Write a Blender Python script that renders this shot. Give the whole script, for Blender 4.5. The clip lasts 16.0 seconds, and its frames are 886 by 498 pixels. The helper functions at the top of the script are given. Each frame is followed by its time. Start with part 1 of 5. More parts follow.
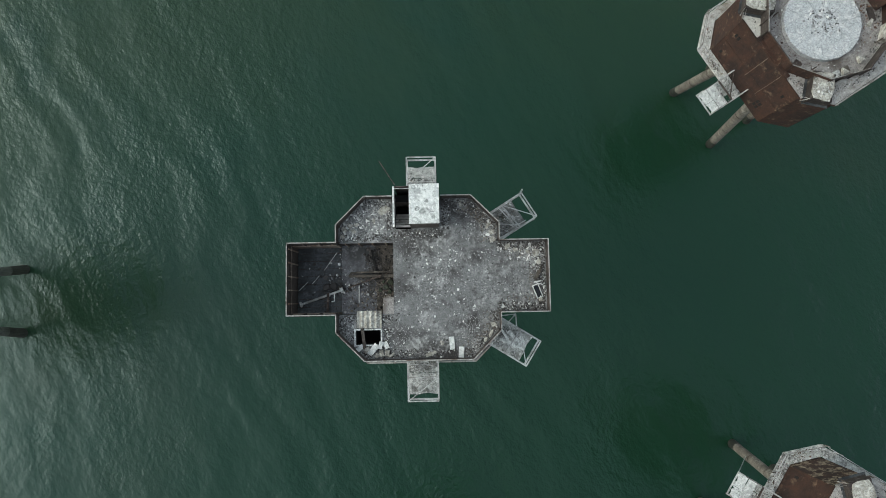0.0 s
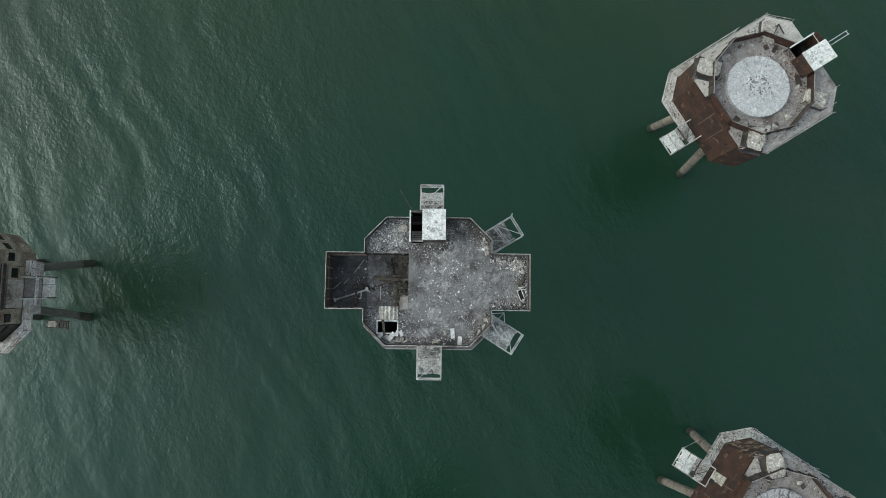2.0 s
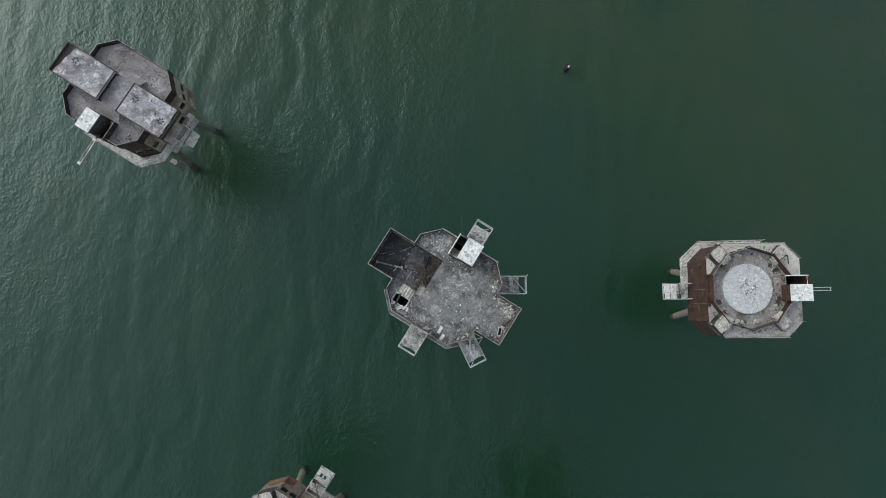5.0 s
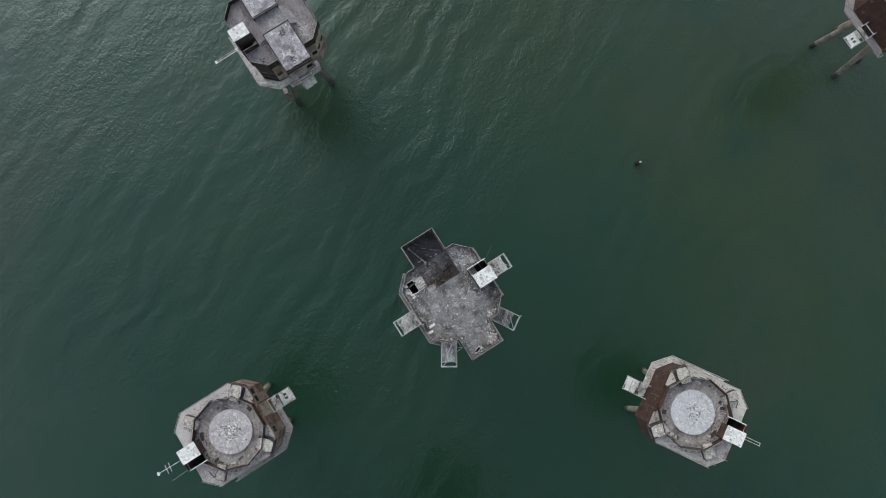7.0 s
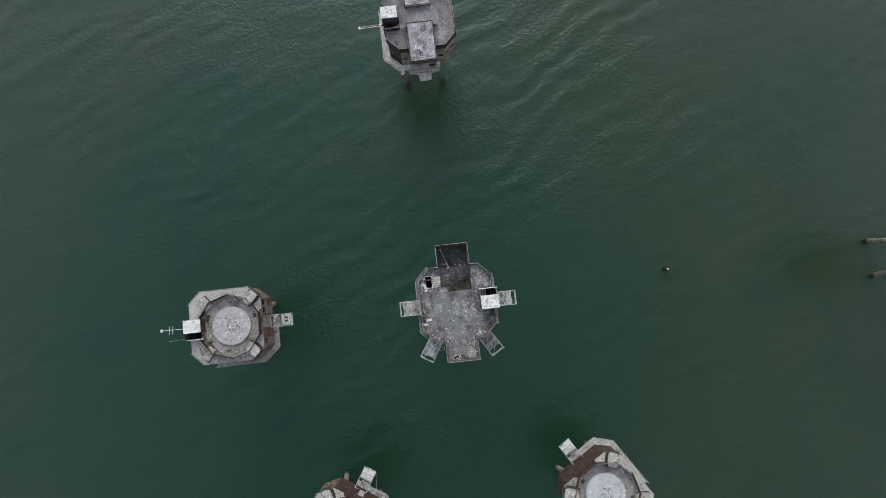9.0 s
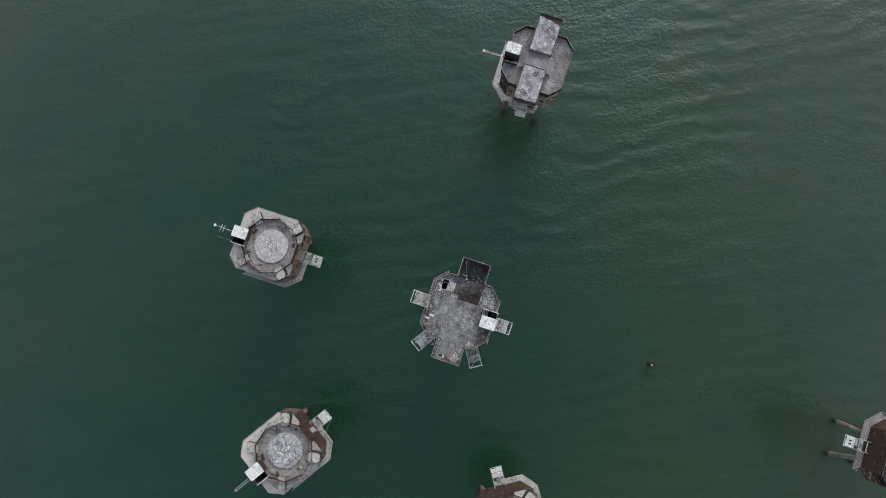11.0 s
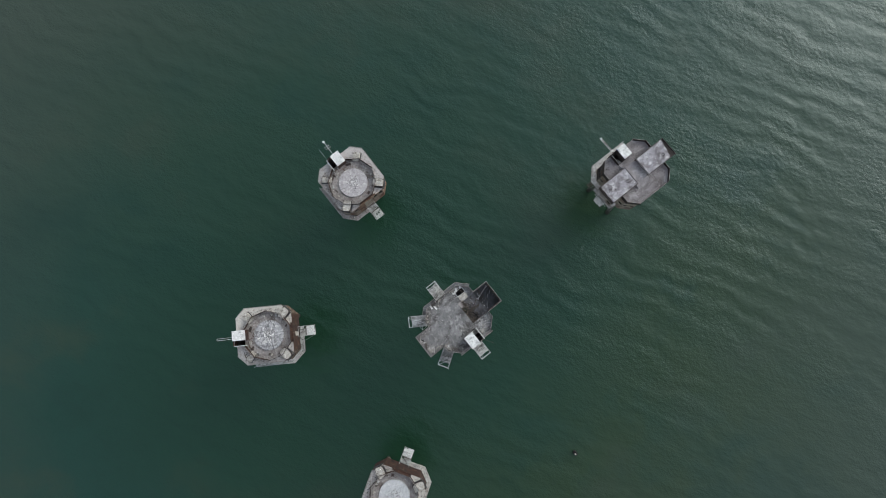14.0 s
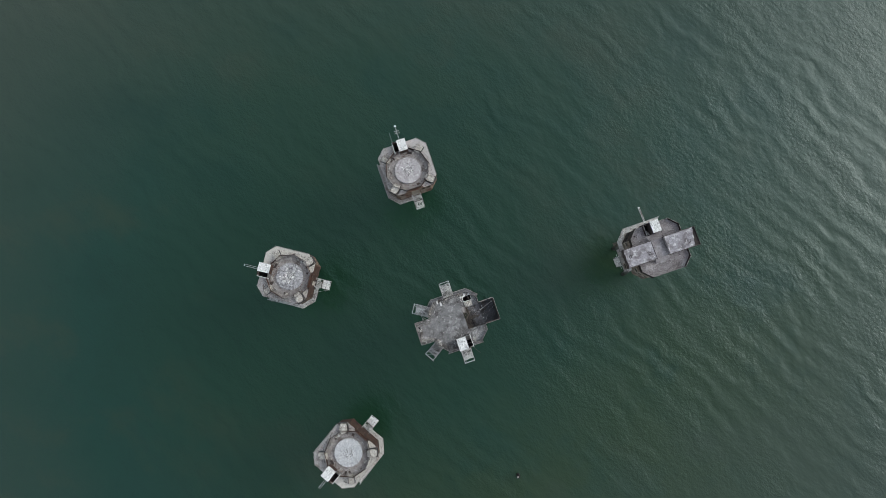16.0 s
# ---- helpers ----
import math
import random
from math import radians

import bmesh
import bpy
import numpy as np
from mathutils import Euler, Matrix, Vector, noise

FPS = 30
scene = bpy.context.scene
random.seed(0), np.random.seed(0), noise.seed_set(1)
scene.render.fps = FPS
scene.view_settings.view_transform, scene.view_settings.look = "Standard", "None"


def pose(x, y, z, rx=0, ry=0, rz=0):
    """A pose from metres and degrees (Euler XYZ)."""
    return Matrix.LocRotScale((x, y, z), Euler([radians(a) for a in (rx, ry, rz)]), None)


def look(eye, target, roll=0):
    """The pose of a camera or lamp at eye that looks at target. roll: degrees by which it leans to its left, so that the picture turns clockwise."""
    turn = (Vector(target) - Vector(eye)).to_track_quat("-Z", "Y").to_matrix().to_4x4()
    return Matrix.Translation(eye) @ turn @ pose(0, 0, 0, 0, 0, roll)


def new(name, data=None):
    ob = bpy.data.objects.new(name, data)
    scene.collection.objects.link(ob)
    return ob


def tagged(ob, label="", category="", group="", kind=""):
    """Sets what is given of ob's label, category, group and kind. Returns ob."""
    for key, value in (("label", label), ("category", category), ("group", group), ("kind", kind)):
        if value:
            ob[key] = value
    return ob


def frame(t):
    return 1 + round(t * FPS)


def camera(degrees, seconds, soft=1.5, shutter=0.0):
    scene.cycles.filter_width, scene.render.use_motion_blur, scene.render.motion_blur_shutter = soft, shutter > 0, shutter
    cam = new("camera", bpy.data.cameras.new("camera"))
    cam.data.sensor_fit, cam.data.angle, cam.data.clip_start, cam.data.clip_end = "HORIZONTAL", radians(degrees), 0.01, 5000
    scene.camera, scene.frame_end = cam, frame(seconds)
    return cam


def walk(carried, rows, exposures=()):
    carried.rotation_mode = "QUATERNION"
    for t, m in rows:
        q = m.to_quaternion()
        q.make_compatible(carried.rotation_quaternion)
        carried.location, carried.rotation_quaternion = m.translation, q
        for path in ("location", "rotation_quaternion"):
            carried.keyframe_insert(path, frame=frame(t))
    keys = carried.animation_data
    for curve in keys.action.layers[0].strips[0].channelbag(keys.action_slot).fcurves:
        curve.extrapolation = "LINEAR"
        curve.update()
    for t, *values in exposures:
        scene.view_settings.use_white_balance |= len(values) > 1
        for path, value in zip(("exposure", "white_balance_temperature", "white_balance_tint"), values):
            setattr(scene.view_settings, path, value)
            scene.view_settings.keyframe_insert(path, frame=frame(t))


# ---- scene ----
cam = camera(72.0, 16.0, 0.62)
# seconds, eye x, y, z, turn about the vertical, tilt forward, lean
ROWS = [
    (0.0, 1.32, -1.54, 67.01, -1.04, 4.80, -0.41),
    (0.5, 1.31, -1.57, 69.79, -1.08, 4.83, -0.35),
    (1.0, 1.29, -1.61, 72.66, -1.06, 4.87, -0.27),
    (1.5, 1.25, -1.66, 75.55, -0.92, 4.92, -0.15),
    (2.0, 1.23, -1.73, 78.43, 0.75, 4.96, -0.09),
    (2.5, 1.22, -1.81, 81.20, 3.39, 5.00, 0.00),
    (3.0, 1.22, -1.87, 84.04, 7.70, 5.08, 0.07),
    (3.5, 1.25, -1.90, 86.79, 12.87, 5.17, 0.12),
    (4.0, 1.28, -1.91, 89.67, 19.08, 5.27, 0.16),
    (4.2, 1.29, -1.91, 90.82, 21.60, 5.30, 0.17),
    (6.3, 1.24, -1.92, 102.35, 48.58, 5.57, 0.17),
    (6.5, 1.24, -1.90, 103.46, 51.15, 5.59, 0.16),
    (7.0, 1.23, -1.86, 106.22, 57.58, 5.63, 0.17),
    (7.5, 1.21, -1.82, 108.92, 63.67, 5.65, 0.22),
    (8.0, 1.19, -1.78, 111.68, 70.49, 5.69, 0.26),
    (8.5, 1.18, -1.75, 114.31, 76.93, 5.73, 0.30),
    (9.0, 1.16, -1.73, 116.87, 83.51, 5.83, 0.34),
    (9.2, 1.16, -1.73, 117.89, 86.12, 5.88, 0.33),
    (11.3, 1.13, -1.94, 129.57, 111.71, 6.07, 0.46),
    (11.5, 1.13, -1.95, 130.67, 113.98, 6.06, 0.44),
    (12.0, 1.13, -1.99, 133.38, 119.95, 6.07, 0.42),
    (12.5, 1.13, -2.02, 136.07, 125.38, 6.04, 0.40),
    (13.0, 1.13, -2.04, 138.79, 131.06, 6.06, 0.40),
    (13.5, 1.12, -2.06, 141.53, 136.31, 6.08, 0.40),
    (14.0, 1.12, -2.07, 144.25, 141.65, 6.10, 0.41),
    (14.5, 1.11, -2.07, 146.93, 146.49, 6.07, 0.43),
    (15.0, 1.12, -2.07, 149.58, 151.83, 6.02, 0.46),
    (15.5, 1.12, -2.07, 152.19, 156.49, 6.00, 0.51),
    (16.0, 1.13, -2.08, 154.80, 161.28, 6.03, 0.57),
]
walk(cam, [(t, pose(x, y, z, 0, 0, turn) @ pose(0, 0, 0, tilt, 0, 0) @ pose(0, 0, 0, 0, lean, 0)) for t, x, y, z, turn, tilt, lean in ROWS],
     ((0.0, 0.0, 6500.0, 2.0), (4.0, 0.0, 6500.0, 5.0), (8.0, 0.0, 6500.0, 12.0), (16.0, 0.0, 6500.0, 10.0)))

# ---- light: overcast day, brighter sky towards -x ----
SUN_ELEVATION, SUN_AZIMUTH = 36.0, 180.0
world = bpy.data.worlds.new("overcast_sky")
scene.world = world
world.use_nodes = True
wn, wl = world.node_tree.nodes, world.node_tree.links
sky = wn.new("ShaderNodeTexSky")
sky.sky_type = "NISHITA"
sky.sun_disc = False
sky.sun_elevation = radians(SUN_ELEVATION)
sky.sun_rotation = radians(90.0 - SUN_AZIMUTH)
sky.air_density, sky.dust_density, sky.ozone_density = 1.5, 2.2, 1.5
grey = wn.new("ShaderNodeHueSaturation")
grey.inputs["Saturation"].default_value = 0.45
wl.new(sky.outputs[0], grey.inputs["Color"])
wl.new(grey.outputs[0], wn["Background"].inputs["Color"])
wn["Background"].inputs["Strength"].default_value = 0.215
sun_data = bpy.data.lights.new("sun", "SUN")
sun_data.energy, sun_data.angle, sun_data.color = 0.52, radians(42), (0.97, 1.0, 0.90)
sun = new("sun", sun_data)
sun.matrix_world = look((0, 0, 0), (math.cos(radians(SUN_ELEVATION)), 0.05, -math.sin(radians(SUN_ELEVATION))))


# ---- materials ----
def nodes_of(name):
    m = bpy.data.materials.new(name)
    m.use_nodes = True
    t = m.node_tree
    return m, t, t.nodes["Principled BSDF"]


def rgba(c):
    return (*c, 1.0)


def tex_noise(t, coord, scale, detail=4.0, rough=0.6, stretch=None, turn=0.0):
    n = t.nodes.new("ShaderNodeTexNoise")
    n.inputs["Scale"].default_value = scale
    n.inputs["Detail"].default_value = detail
    n.inputs["Roughness"].default_value = rough
    if stretch:
        mp = t.nodes.new("ShaderNodeMapping")
        mp.vector_type = "TEXTURE"
        mp.inputs["Scale"].default_value = tuple(1.0 / q for q in stretch)
        mp.inputs["Rotation"].default_value = (0.0, 0.0, radians(turn))
        t.links.new(coord, mp.inputs["Vector"])
        coord = mp.outputs[0]
    t.links.new(coord, n.inputs["Vector"])
    return n.outputs["Fac"]


def ramp(t, fac, lo, hi):
    r = t.nodes.new("ShaderNodeMapRange")
    r.inputs["From Min"].default_value, r.inputs["From Max"].default_value = lo, hi
    t.links.new(fac, r.inputs["Value"])
    return r.outputs["Result"]


def times(t, a, b):
    n = t.nodes.new("ShaderNodeMath")
    n.operation = "MULTIPLY"
    t.links.new(a, n.inputs[0])
    t.links.new(b, n.inputs[1])
    return n.outputs[0]


def blend(t, fac, a, b):
    n = t.nodes.new("ShaderNodeMix")
    n.data_type = "RGBA"
    t.links.new(fac, n.inputs["Factor"])
    for value, slot in ((a, n.inputs["A"]), (b, n.inputs["B"])):
        if isinstance(value, tuple):
            slot.default_value = rgba(value)
        else:
            t.links.new(value, slot)
    return n.outputs["Result"]


def weathered(name, base, dark, light, grain=3.0, broad=0.35, stain=(0.45, 0.62), pale=(0.55, 0.7), rough=0.85, bump=0.03,
              spots=None, rings=None, more=(), rust=None, metal=0.0, piece=0.0, cracks=0.7, blotch=0.75):
    """A worn surface: base colour, dark stains, pale patches, optional bird-lime spots (colour, density, cell size) and rust streaks."""
    m, t, b = nodes_of(name)
    tc = t.nodes.new("ShaderNodeTexCoord")
    co = tc.outputs["Object"]
    g = tex_noise(t, co, grain, 6.0, 0.65)
    w = tex_noise(t, co, broad, 4.0, 0.6)
    off = t.nodes.new("ShaderNodeMapping")
    off.inputs["Location"].default_value = (7.3, 3.1, 5.7)
    t.links.new(co, off.inputs["Vector"])
    w2 = tex_noise(t, off.outputs[0], broad * 2.6, 5.0, 0.65)
    col = blend(t, ramp(t, g, 0.3, 0.7), tuple(0.72 * c for c in base), tuple(min(1, 1.22 * c) for c in base))
    fineg = tex_noise(t, co, grain * 3.5, 3.0, 0.6)
    col = blend(t, ramp(t, fineg, 0.54, 0.66), col, tuple(0.42 * c for c in base))
    col = blend(t, ramp(t, fineg, 0.42, 0.28), col, tuple(min(0.85, 1.6 * c) for c in base))
    col = blend(t, ramp(t, w, *stain), col, dark)
    w3 = tex_noise(t, off.outputs[0], broad * 7.0, 5.0, 0.7)
    amount = t.nodes.new("ShaderNodeMath")
    amount.operation = "MULTIPLY"
    amount.inputs[1].default_value = blotch
    t.links.new(ramp(t, w3, 0.53, 0.66), amount.inputs[0])
    col = blend(t, amount.outputs[0], col, dark)
    col = blend(t, times(t, ramp(t, w2, *pale), ramp(t, g, 0.35, 0.6)), col, light)
    if rust:
        rs = tex_noise(t, co, 1.1, 6.0, 0.7, (1.0, 1.0, 0.35))
        col = blend(t, ramp(t, rs, 0.5, 0.68), col, rust)
    for kind in (spots, rings, *more):
        if not kind:
            continue
        colour, density, cell = kind
        v = t.nodes.new("ShaderNodeTexVoronoi")
        v.inputs["Scale"].default_value = 1.0 / cell
        shift = t.nodes.new("ShaderNodeTexNoise")
        shift.inputs["Scale"].default_value = 0.6 / cell
        t.links.new(co, shift.inputs["Vector"])
        warp = t.nodes.new("ShaderNodeMix")
        warp.data_type, warp.blend_type = "RGBA", "LINEAR_LIGHT"
        warp.inputs["Factor"].default_value = cell * 0.45
        t.links.new(co, warp.inputs["A"])
        t.links.new(shift.outputs["Color"], warp.inputs["B"])
        t.links.new(warp.outputs["Result"], v.inputs["Vector"])
        sp = t.nodes.new("ShaderNodeSeparateColor")
        t.links.new(v.outputs["Color"], sp.inputs[0])
        size = t.nodes.new("ShaderNodeMath")
        size.operation = "MULTIPLY_ADD"
        size.inputs[1].default_value, size.inputs[2].default_value = 1.1, 0.35
        t.links.new(sp.outputs[1], size.inputs[0])
        ratio = t.nodes.new("ShaderNodeMath")
        ratio.operation = "DIVIDE"
        t.links.new(v.outputs["Distance"], ratio.inputs[0])
        t.links.new(size.outputs[0], ratio.inputs[1])
        near = ramp(t, ratio.outputs[0], 0.42, 0.22)
        if kind is rings:
            near = times(t, near, ramp(t, ratio.outputs[0], 0.16, 0.3))
        pick = ramp(t, sp.outputs[0], 1.0 - density, 1.0 - density + 0.08)
        where = ramp(t, tex_noise(t, off.outputs[0], 0.45, 3.0), 0.38, 0.6)
        col = blend(t, times(t, times(t, near, pick), where), col, colour)
    cr = t.nodes.new("ShaderNodeTexVoronoi")
    cr.feature = "DISTANCE_TO_EDGE"
    cr.inputs["Scale"].default_value = 0.9
    wob = t.nodes.new("ShaderNodeMix")
    wob.data_type = "VECTOR"
    wob.inputs["Factor"].default_value = 0.35
    nz = t.nodes.new("ShaderNodeTexNoise")
    nz.inputs["Scale"].default_value = 1.3
    nz.inputs["Detail"].default_value = 5.0
    t.links.new(co, nz.inputs["Vector"])
    t.links.new(co, wob.inputs["A"])
    t.links.new(nz.outputs["Color"], wob.inputs["B"])
    t.links.new(wob.outputs["Result"], cr.inputs["Vector"])
    crack = times(t, ramp(t, cr.outputs["Distance"], 0.03, 0.0), ramp(t, w2, 0.62 - 0.2 * cracks, 0.8 - 0.2 * cracks))
    if cracks:
        col = blend(t, crack, col, tuple(0.6 * c for c in dark))
    if piece:
        info = t.nodes.new("ShaderNodeObjectInfo")
        col = blend(t, ramp(t, info.outputs["Random"], 0.3, 0.3 + 1.0 / piece), col, dark)
    t.links.new(col, b.inputs["Base Color"])
    t.links.new(ramp(t, g, 0.2, 1.2), b.inputs["Roughness"])
    b.inputs["Roughness"].default_value = rough
    b.inputs["Metallic"].default_value = metal
    r = t.nodes.new("ShaderNodeMapRange")
    r.inputs["To Min"].default_value, r.inputs["To Max"].default_value = rough - 0.1, min(1.0, rough + 0.12)
    t.links.new(g, r.inputs["Value"])
    t.links.new(r.outputs[0], b.inputs["Roughness"])
    bp = t.nodes.new("ShaderNodeBump")
    bp.inputs["Distance"].default_value = bump
    bp.inputs["Strength"].default_value = 0.8
    t.links.new(g, bp.inputs["Height"])
    t.links.new(bp.outputs[0], b.inputs["Normal"])
    return m


LIME = (0.72, 0.72, 0.70)
deck_mat = weathered("stained_concrete_deck", (0.172, 0.173, 0.174), (0.048, 0.045, 0.044), (0.41, 0.412, 0.405), 4.0, 0.3, (0.5, 0.64), (0.5, 0.66), spots=(LIME, 0.1, 0.11), rings=((0.42, 0.42, 0.41), 0.3, 0.16), more=(((0.04, 0.038, 0.037), 0.3, 0.13), ((0.40, 0.40, 0.39), 0.3, 0.07)), cracks=0.0, blotch=0.8)


def one_sided_lime(name, side, low=(0.43, 0.41, 0.37), high=(0.63, 0.615, 0.57)):
    """A mauve-grey deck with a warm pale crust of bird lime that thickens to one side."""
    m = weathered(name, (0.375, 0.355, 0.34), (0.13, 0.11, 0.095), (0.54, 0.525, 0.495), 4.0, 0.4, (0.52, 0.68), (0.5, 0.66), spots=(LIME, 0.12, 0.2), more=(((0.46, 0.45, 0.42), 0.3, 0.1),), cracks=0.1, blotch=0.35)
    t = m.node_tree
    b = t.nodes["Principled BSDF"]
    old = b.inputs["Base Color"].links[0].from_socket
    tc = t.nodes.new("ShaderNodeTexCoord")
    sp = t.nodes.new("ShaderNodeSeparateXYZ")
    t.links.new(tc.outputs["Object"], sp.inputs[0])
    n = t.nodes.new("ShaderNodeMath")
    n.operation = "MULTIPLY_ADD"
    n.inputs[1].default_value = side * 0.05
    t.links.new(sp.outputs["Y"], n.inputs[0])
    t.links.new(tex_noise(t, tc.outputs["Object"], 0.9, 6.0, 0.72), n.inputs[2])
    fleck = tex_noise(t, tc.outputs["Object"], 5.0, 4.0, 0.65)
    crust = blend(t, ramp(t, fleck, 0.35, 0.65), low, high)
    limed = blend(t, ramp(t, n.outputs[0], 0.42, 0.58), old, crust)
    stain = ramp(t, tex_noise(t, tc.outputs["Object"], 1.7, 6.0, 0.75), 0.55, 0.66)
    t.links.new(blend(t, times(t, stain, ramp(t, fleck, 0.3, 0.6)), limed, (0.17, 0.135, 0.105)), b.inputs["Base Color"])
    return m


lime_deck_mat = one_sided_lime("limed_concrete_deck", 1.0)
far_lime_deck_mat = one_sided_lime("weather_side_limed_deck", -1.0)
rosy_deck_mat = one_sided_lime("rosy_limed_deck", -1.0, (0.37, 0.35, 0.34), (0.56, 0.54, 0.525))
gallery_mat = weathered("limed_gallery_floor", (0.50, 0.49, 0.46), (0.16, 0.12, 0.08), (0.76, 0.75, 0.72), 4.0, 0.5, (0.52, 0.66), (0.42, 0.56), spots=((0.1, 0.08, 0.06), 0.2, 0.2))
ring_mat = weathered("worn_gun_deck", (0.295, 0.275, 0.262), (0.085, 0.066, 0.055), (0.44, 0.42, 0.39), 3.0, 0.3, (0.53, 0.68), (0.54, 0.7), spots=(LIME, 0.12, 0.16), more=(((0.06, 0.05, 0.045), 0.14, 0.12), ((0.45, 0.43, 0.40), 0.25, 0.09)), cracks=0.2, blotch=0.5)


def cracked_disc(name, base, dark, centre, arms, strength, width=0.05, cell=3.2):
    """Concrete with cracks that run out from the centre."""
    m = weathered(name, base, dark, (0.70, 0.69, 0.67), 6.0, 0.8, (0.6, 0.82), (0.48, 0.64), cracks=0.0, blotch=0.3)
    t = m.node_tree
    b = t.nodes["Principled BSDF"]
    old = b.inputs["Base Color"].links[0].from_socket
    tc = t.nodes.new("ShaderNodeTexCoord")
    mp = t.nodes.new("ShaderNodeMapping")
    mp.inputs["Location"].default_value = (-centre[0], -centre[1], 0)
    t.links.new(tc.outputs["Object"], mp.inputs["Vector"])
    g = t.nodes.new("ShaderNodeTexGradient")
    g.gradient_type = "RADIAL"
    wob = t.nodes.new("ShaderNodeTexNoise")
    wob.inputs["Scale"].default_value = 1.6
    t.links.new(mp.outputs[0], wob.inputs["Vector"])
    add = t.nodes.new("ShaderNodeMix")
    add.data_type = "VECTOR"
    add.inputs["Factor"].default_value = 0.4
    t.links.new(mp.outputs[0], add.inputs["A"])
    t.links.new(wob.outputs["Color"], add.inputs["B"])
    t.links.new(add.outputs["Result"], g.inputs["Vector"])
    vor = t.nodes.new("ShaderNodeTexVoronoi")
    vor.feature = "DISTANCE_TO_EDGE"
    vor.inputs["Scale"].default_value = cell
    t.links.new(add.outputs["Result"], vor.inputs["Vector"])
    arm = t.nodes.new("ShaderNodeMath")
    arm.operation = "PINGPONG"
    arm.inputs[1].default_value = 0.5 / arms
    t.links.new(g.outputs["Fac"], arm.inputs[0])
    patches = ramp(t, tex_noise(t, tc.outputs["Object"], 0.9, 4.0, 0.7), 0.40, 0.58)
    line = times(t, ramp(t, arm.outputs[0], width / arms, 0.2 * width / arms), patches)
    edge = times(t, ramp(t, vor.outputs["Distance"], width, 0.0), ramp(t, tex_noise(t, tc.outputs["Object"], 0.7, 4.0, 0.7), 0.36, 0.55))
    mx = t.nodes.new("ShaderNodeMath")
    mx.operation = "MAXIMUM"
    t.links.new(line, mx.inputs[0])
    t.links.new(edge, mx.inputs[1])
    sc = t.nodes.new("ShaderNodeMath")
    sc.operation = "MULTIPLY"
    sc.inputs[1].default_value = strength
    t.links.new(mx.outputs[0], sc.inputs[0])
    t.links.new(blend(t, sc.outputs[0], old, dark), b.inputs["Base Color"])
    return m


disc_mat = cracked_disc("pale_concrete_disc", (0.49, 0.505, 0.515), (0.20, 0.205, 0.21), (-0.92, 0.15), 11, 0.7)
cracked_mat = cracked_disc("cracked_concrete_disc", (0.38, 0.38, 0.39), (0.07, 0.07, 0.075), (-0.92, 0.15), 13, 1.0, 0.1, 1.9)
rosy_mat = cracked_disc("rosy_concrete_disc", (0.40, 0.38, 0.385), (0.19, 0.175, 0.175), (-0.92, 0.15), 7, 0.5)
white_mat = weathered("limed_white_sheet", (0.69, 0.71, 0.69), (0.40, 0.41, 0.41), (0.86, 0.86, 0.84), 6.0, 1.2, (0.52, 0.66), (0.45, 0.6), spots=((0.14, 0.15, 0.14), 0.16, 0.12), rings=((0.07, 0.08, 0.075), 0.95, 0.4), blotch=0.5)
slab_mat = weathered("white_slab_face", (0.70, 0.72, 0.70), (0.42, 0.42, 0.40), (0.82, 0.82, 0.80), 6.0, 1.2, (0.52, 0.66), (0.45, 0.6), blotch=0.4)
lime_mat = weathered("limed_block", (0.40, 0.38, 0.335), (0.10, 0.085, 0.07), (0.68, 0.67, 0.62), 4.5, 1.1, (0.5, 0.66), (0.45, 0.62))
rust_mat = weathered("rusted_steel_plate", (0.052, 0.024, 0.016), (0.022, 0.012, 0.010), (0.20, 0.14, 0.095), 4.0, 0.5, (0.45, 0.62), (0.57, 0.7), rough=0.9, rust=(0.066, 0.027, 0.016), more=(((0.15, 0.10, 0.07), 0.12, 0.12),))
orange_mat = weathered("flaking_painted_plate", (0.185, 0.125, 0.088), (0.075, 0.034, 0.022), (0.36, 0.31, 0.25), 3.0, 0.6, (0.46, 0.58), (0.55, 0.68), rough=0.85, rust=(0.11, 0.045, 0.025))
tan_mat = weathered("faded_tan_plate", (0.23, 0.19, 0.155), (0.10, 0.075, 0.06), (0.38, 0.34, 0.30), 3.0, 0.6, (0.5, 0.66), (0.55, 0.7), rough=0.85, rust=(0.12, 0.06, 0.04))
parapet_mat = weathered("rusty_parapet_sheet", (0.052, 0.041, 0.037), (0.022, 0.016, 0.014), (0.20, 0.18, 0.16), 4.0, 0.7, rough=0.85)
rim_mat = weathered("limed_rail", (0.36, 0.35, 0.33), (0.10, 0.075, 0.06), (0.6, 0.6, 0.58), 6.0, 1.2, (0.5, 0.64), rough=0.75)
rail_mat = weathered("grey_steel_bar", (0.55, 0.56, 0.56), (0.27, 0.26, 0.25), (0.74, 0.74, 0.72), 8.0, 1.5, rough=0.7)
darkrail_mat = weathered("rusted_bar", (0.085, 0.062, 0.052), (0.035, 0.024, 0.02), (0.3, 0.28, 0.25), 8.0, 1.5, rough=0.85)
wood_mat = weathered("dark_wet_boards_and_locker_shade", (0.066, 0.072, 0.078), (0.026, 0.028, 0.03), (0.15, 0.155, 0.165), 3.0, 0.6, rough=0.7)
floor2_mat = weathered("grey_stained_floor", (0.165, 0.168, 0.182), (0.055, 0.055, 0.058), (0.34, 0.34, 0.355), 3.0, 0.6, spots=(LIME, 0.12, 0.2))
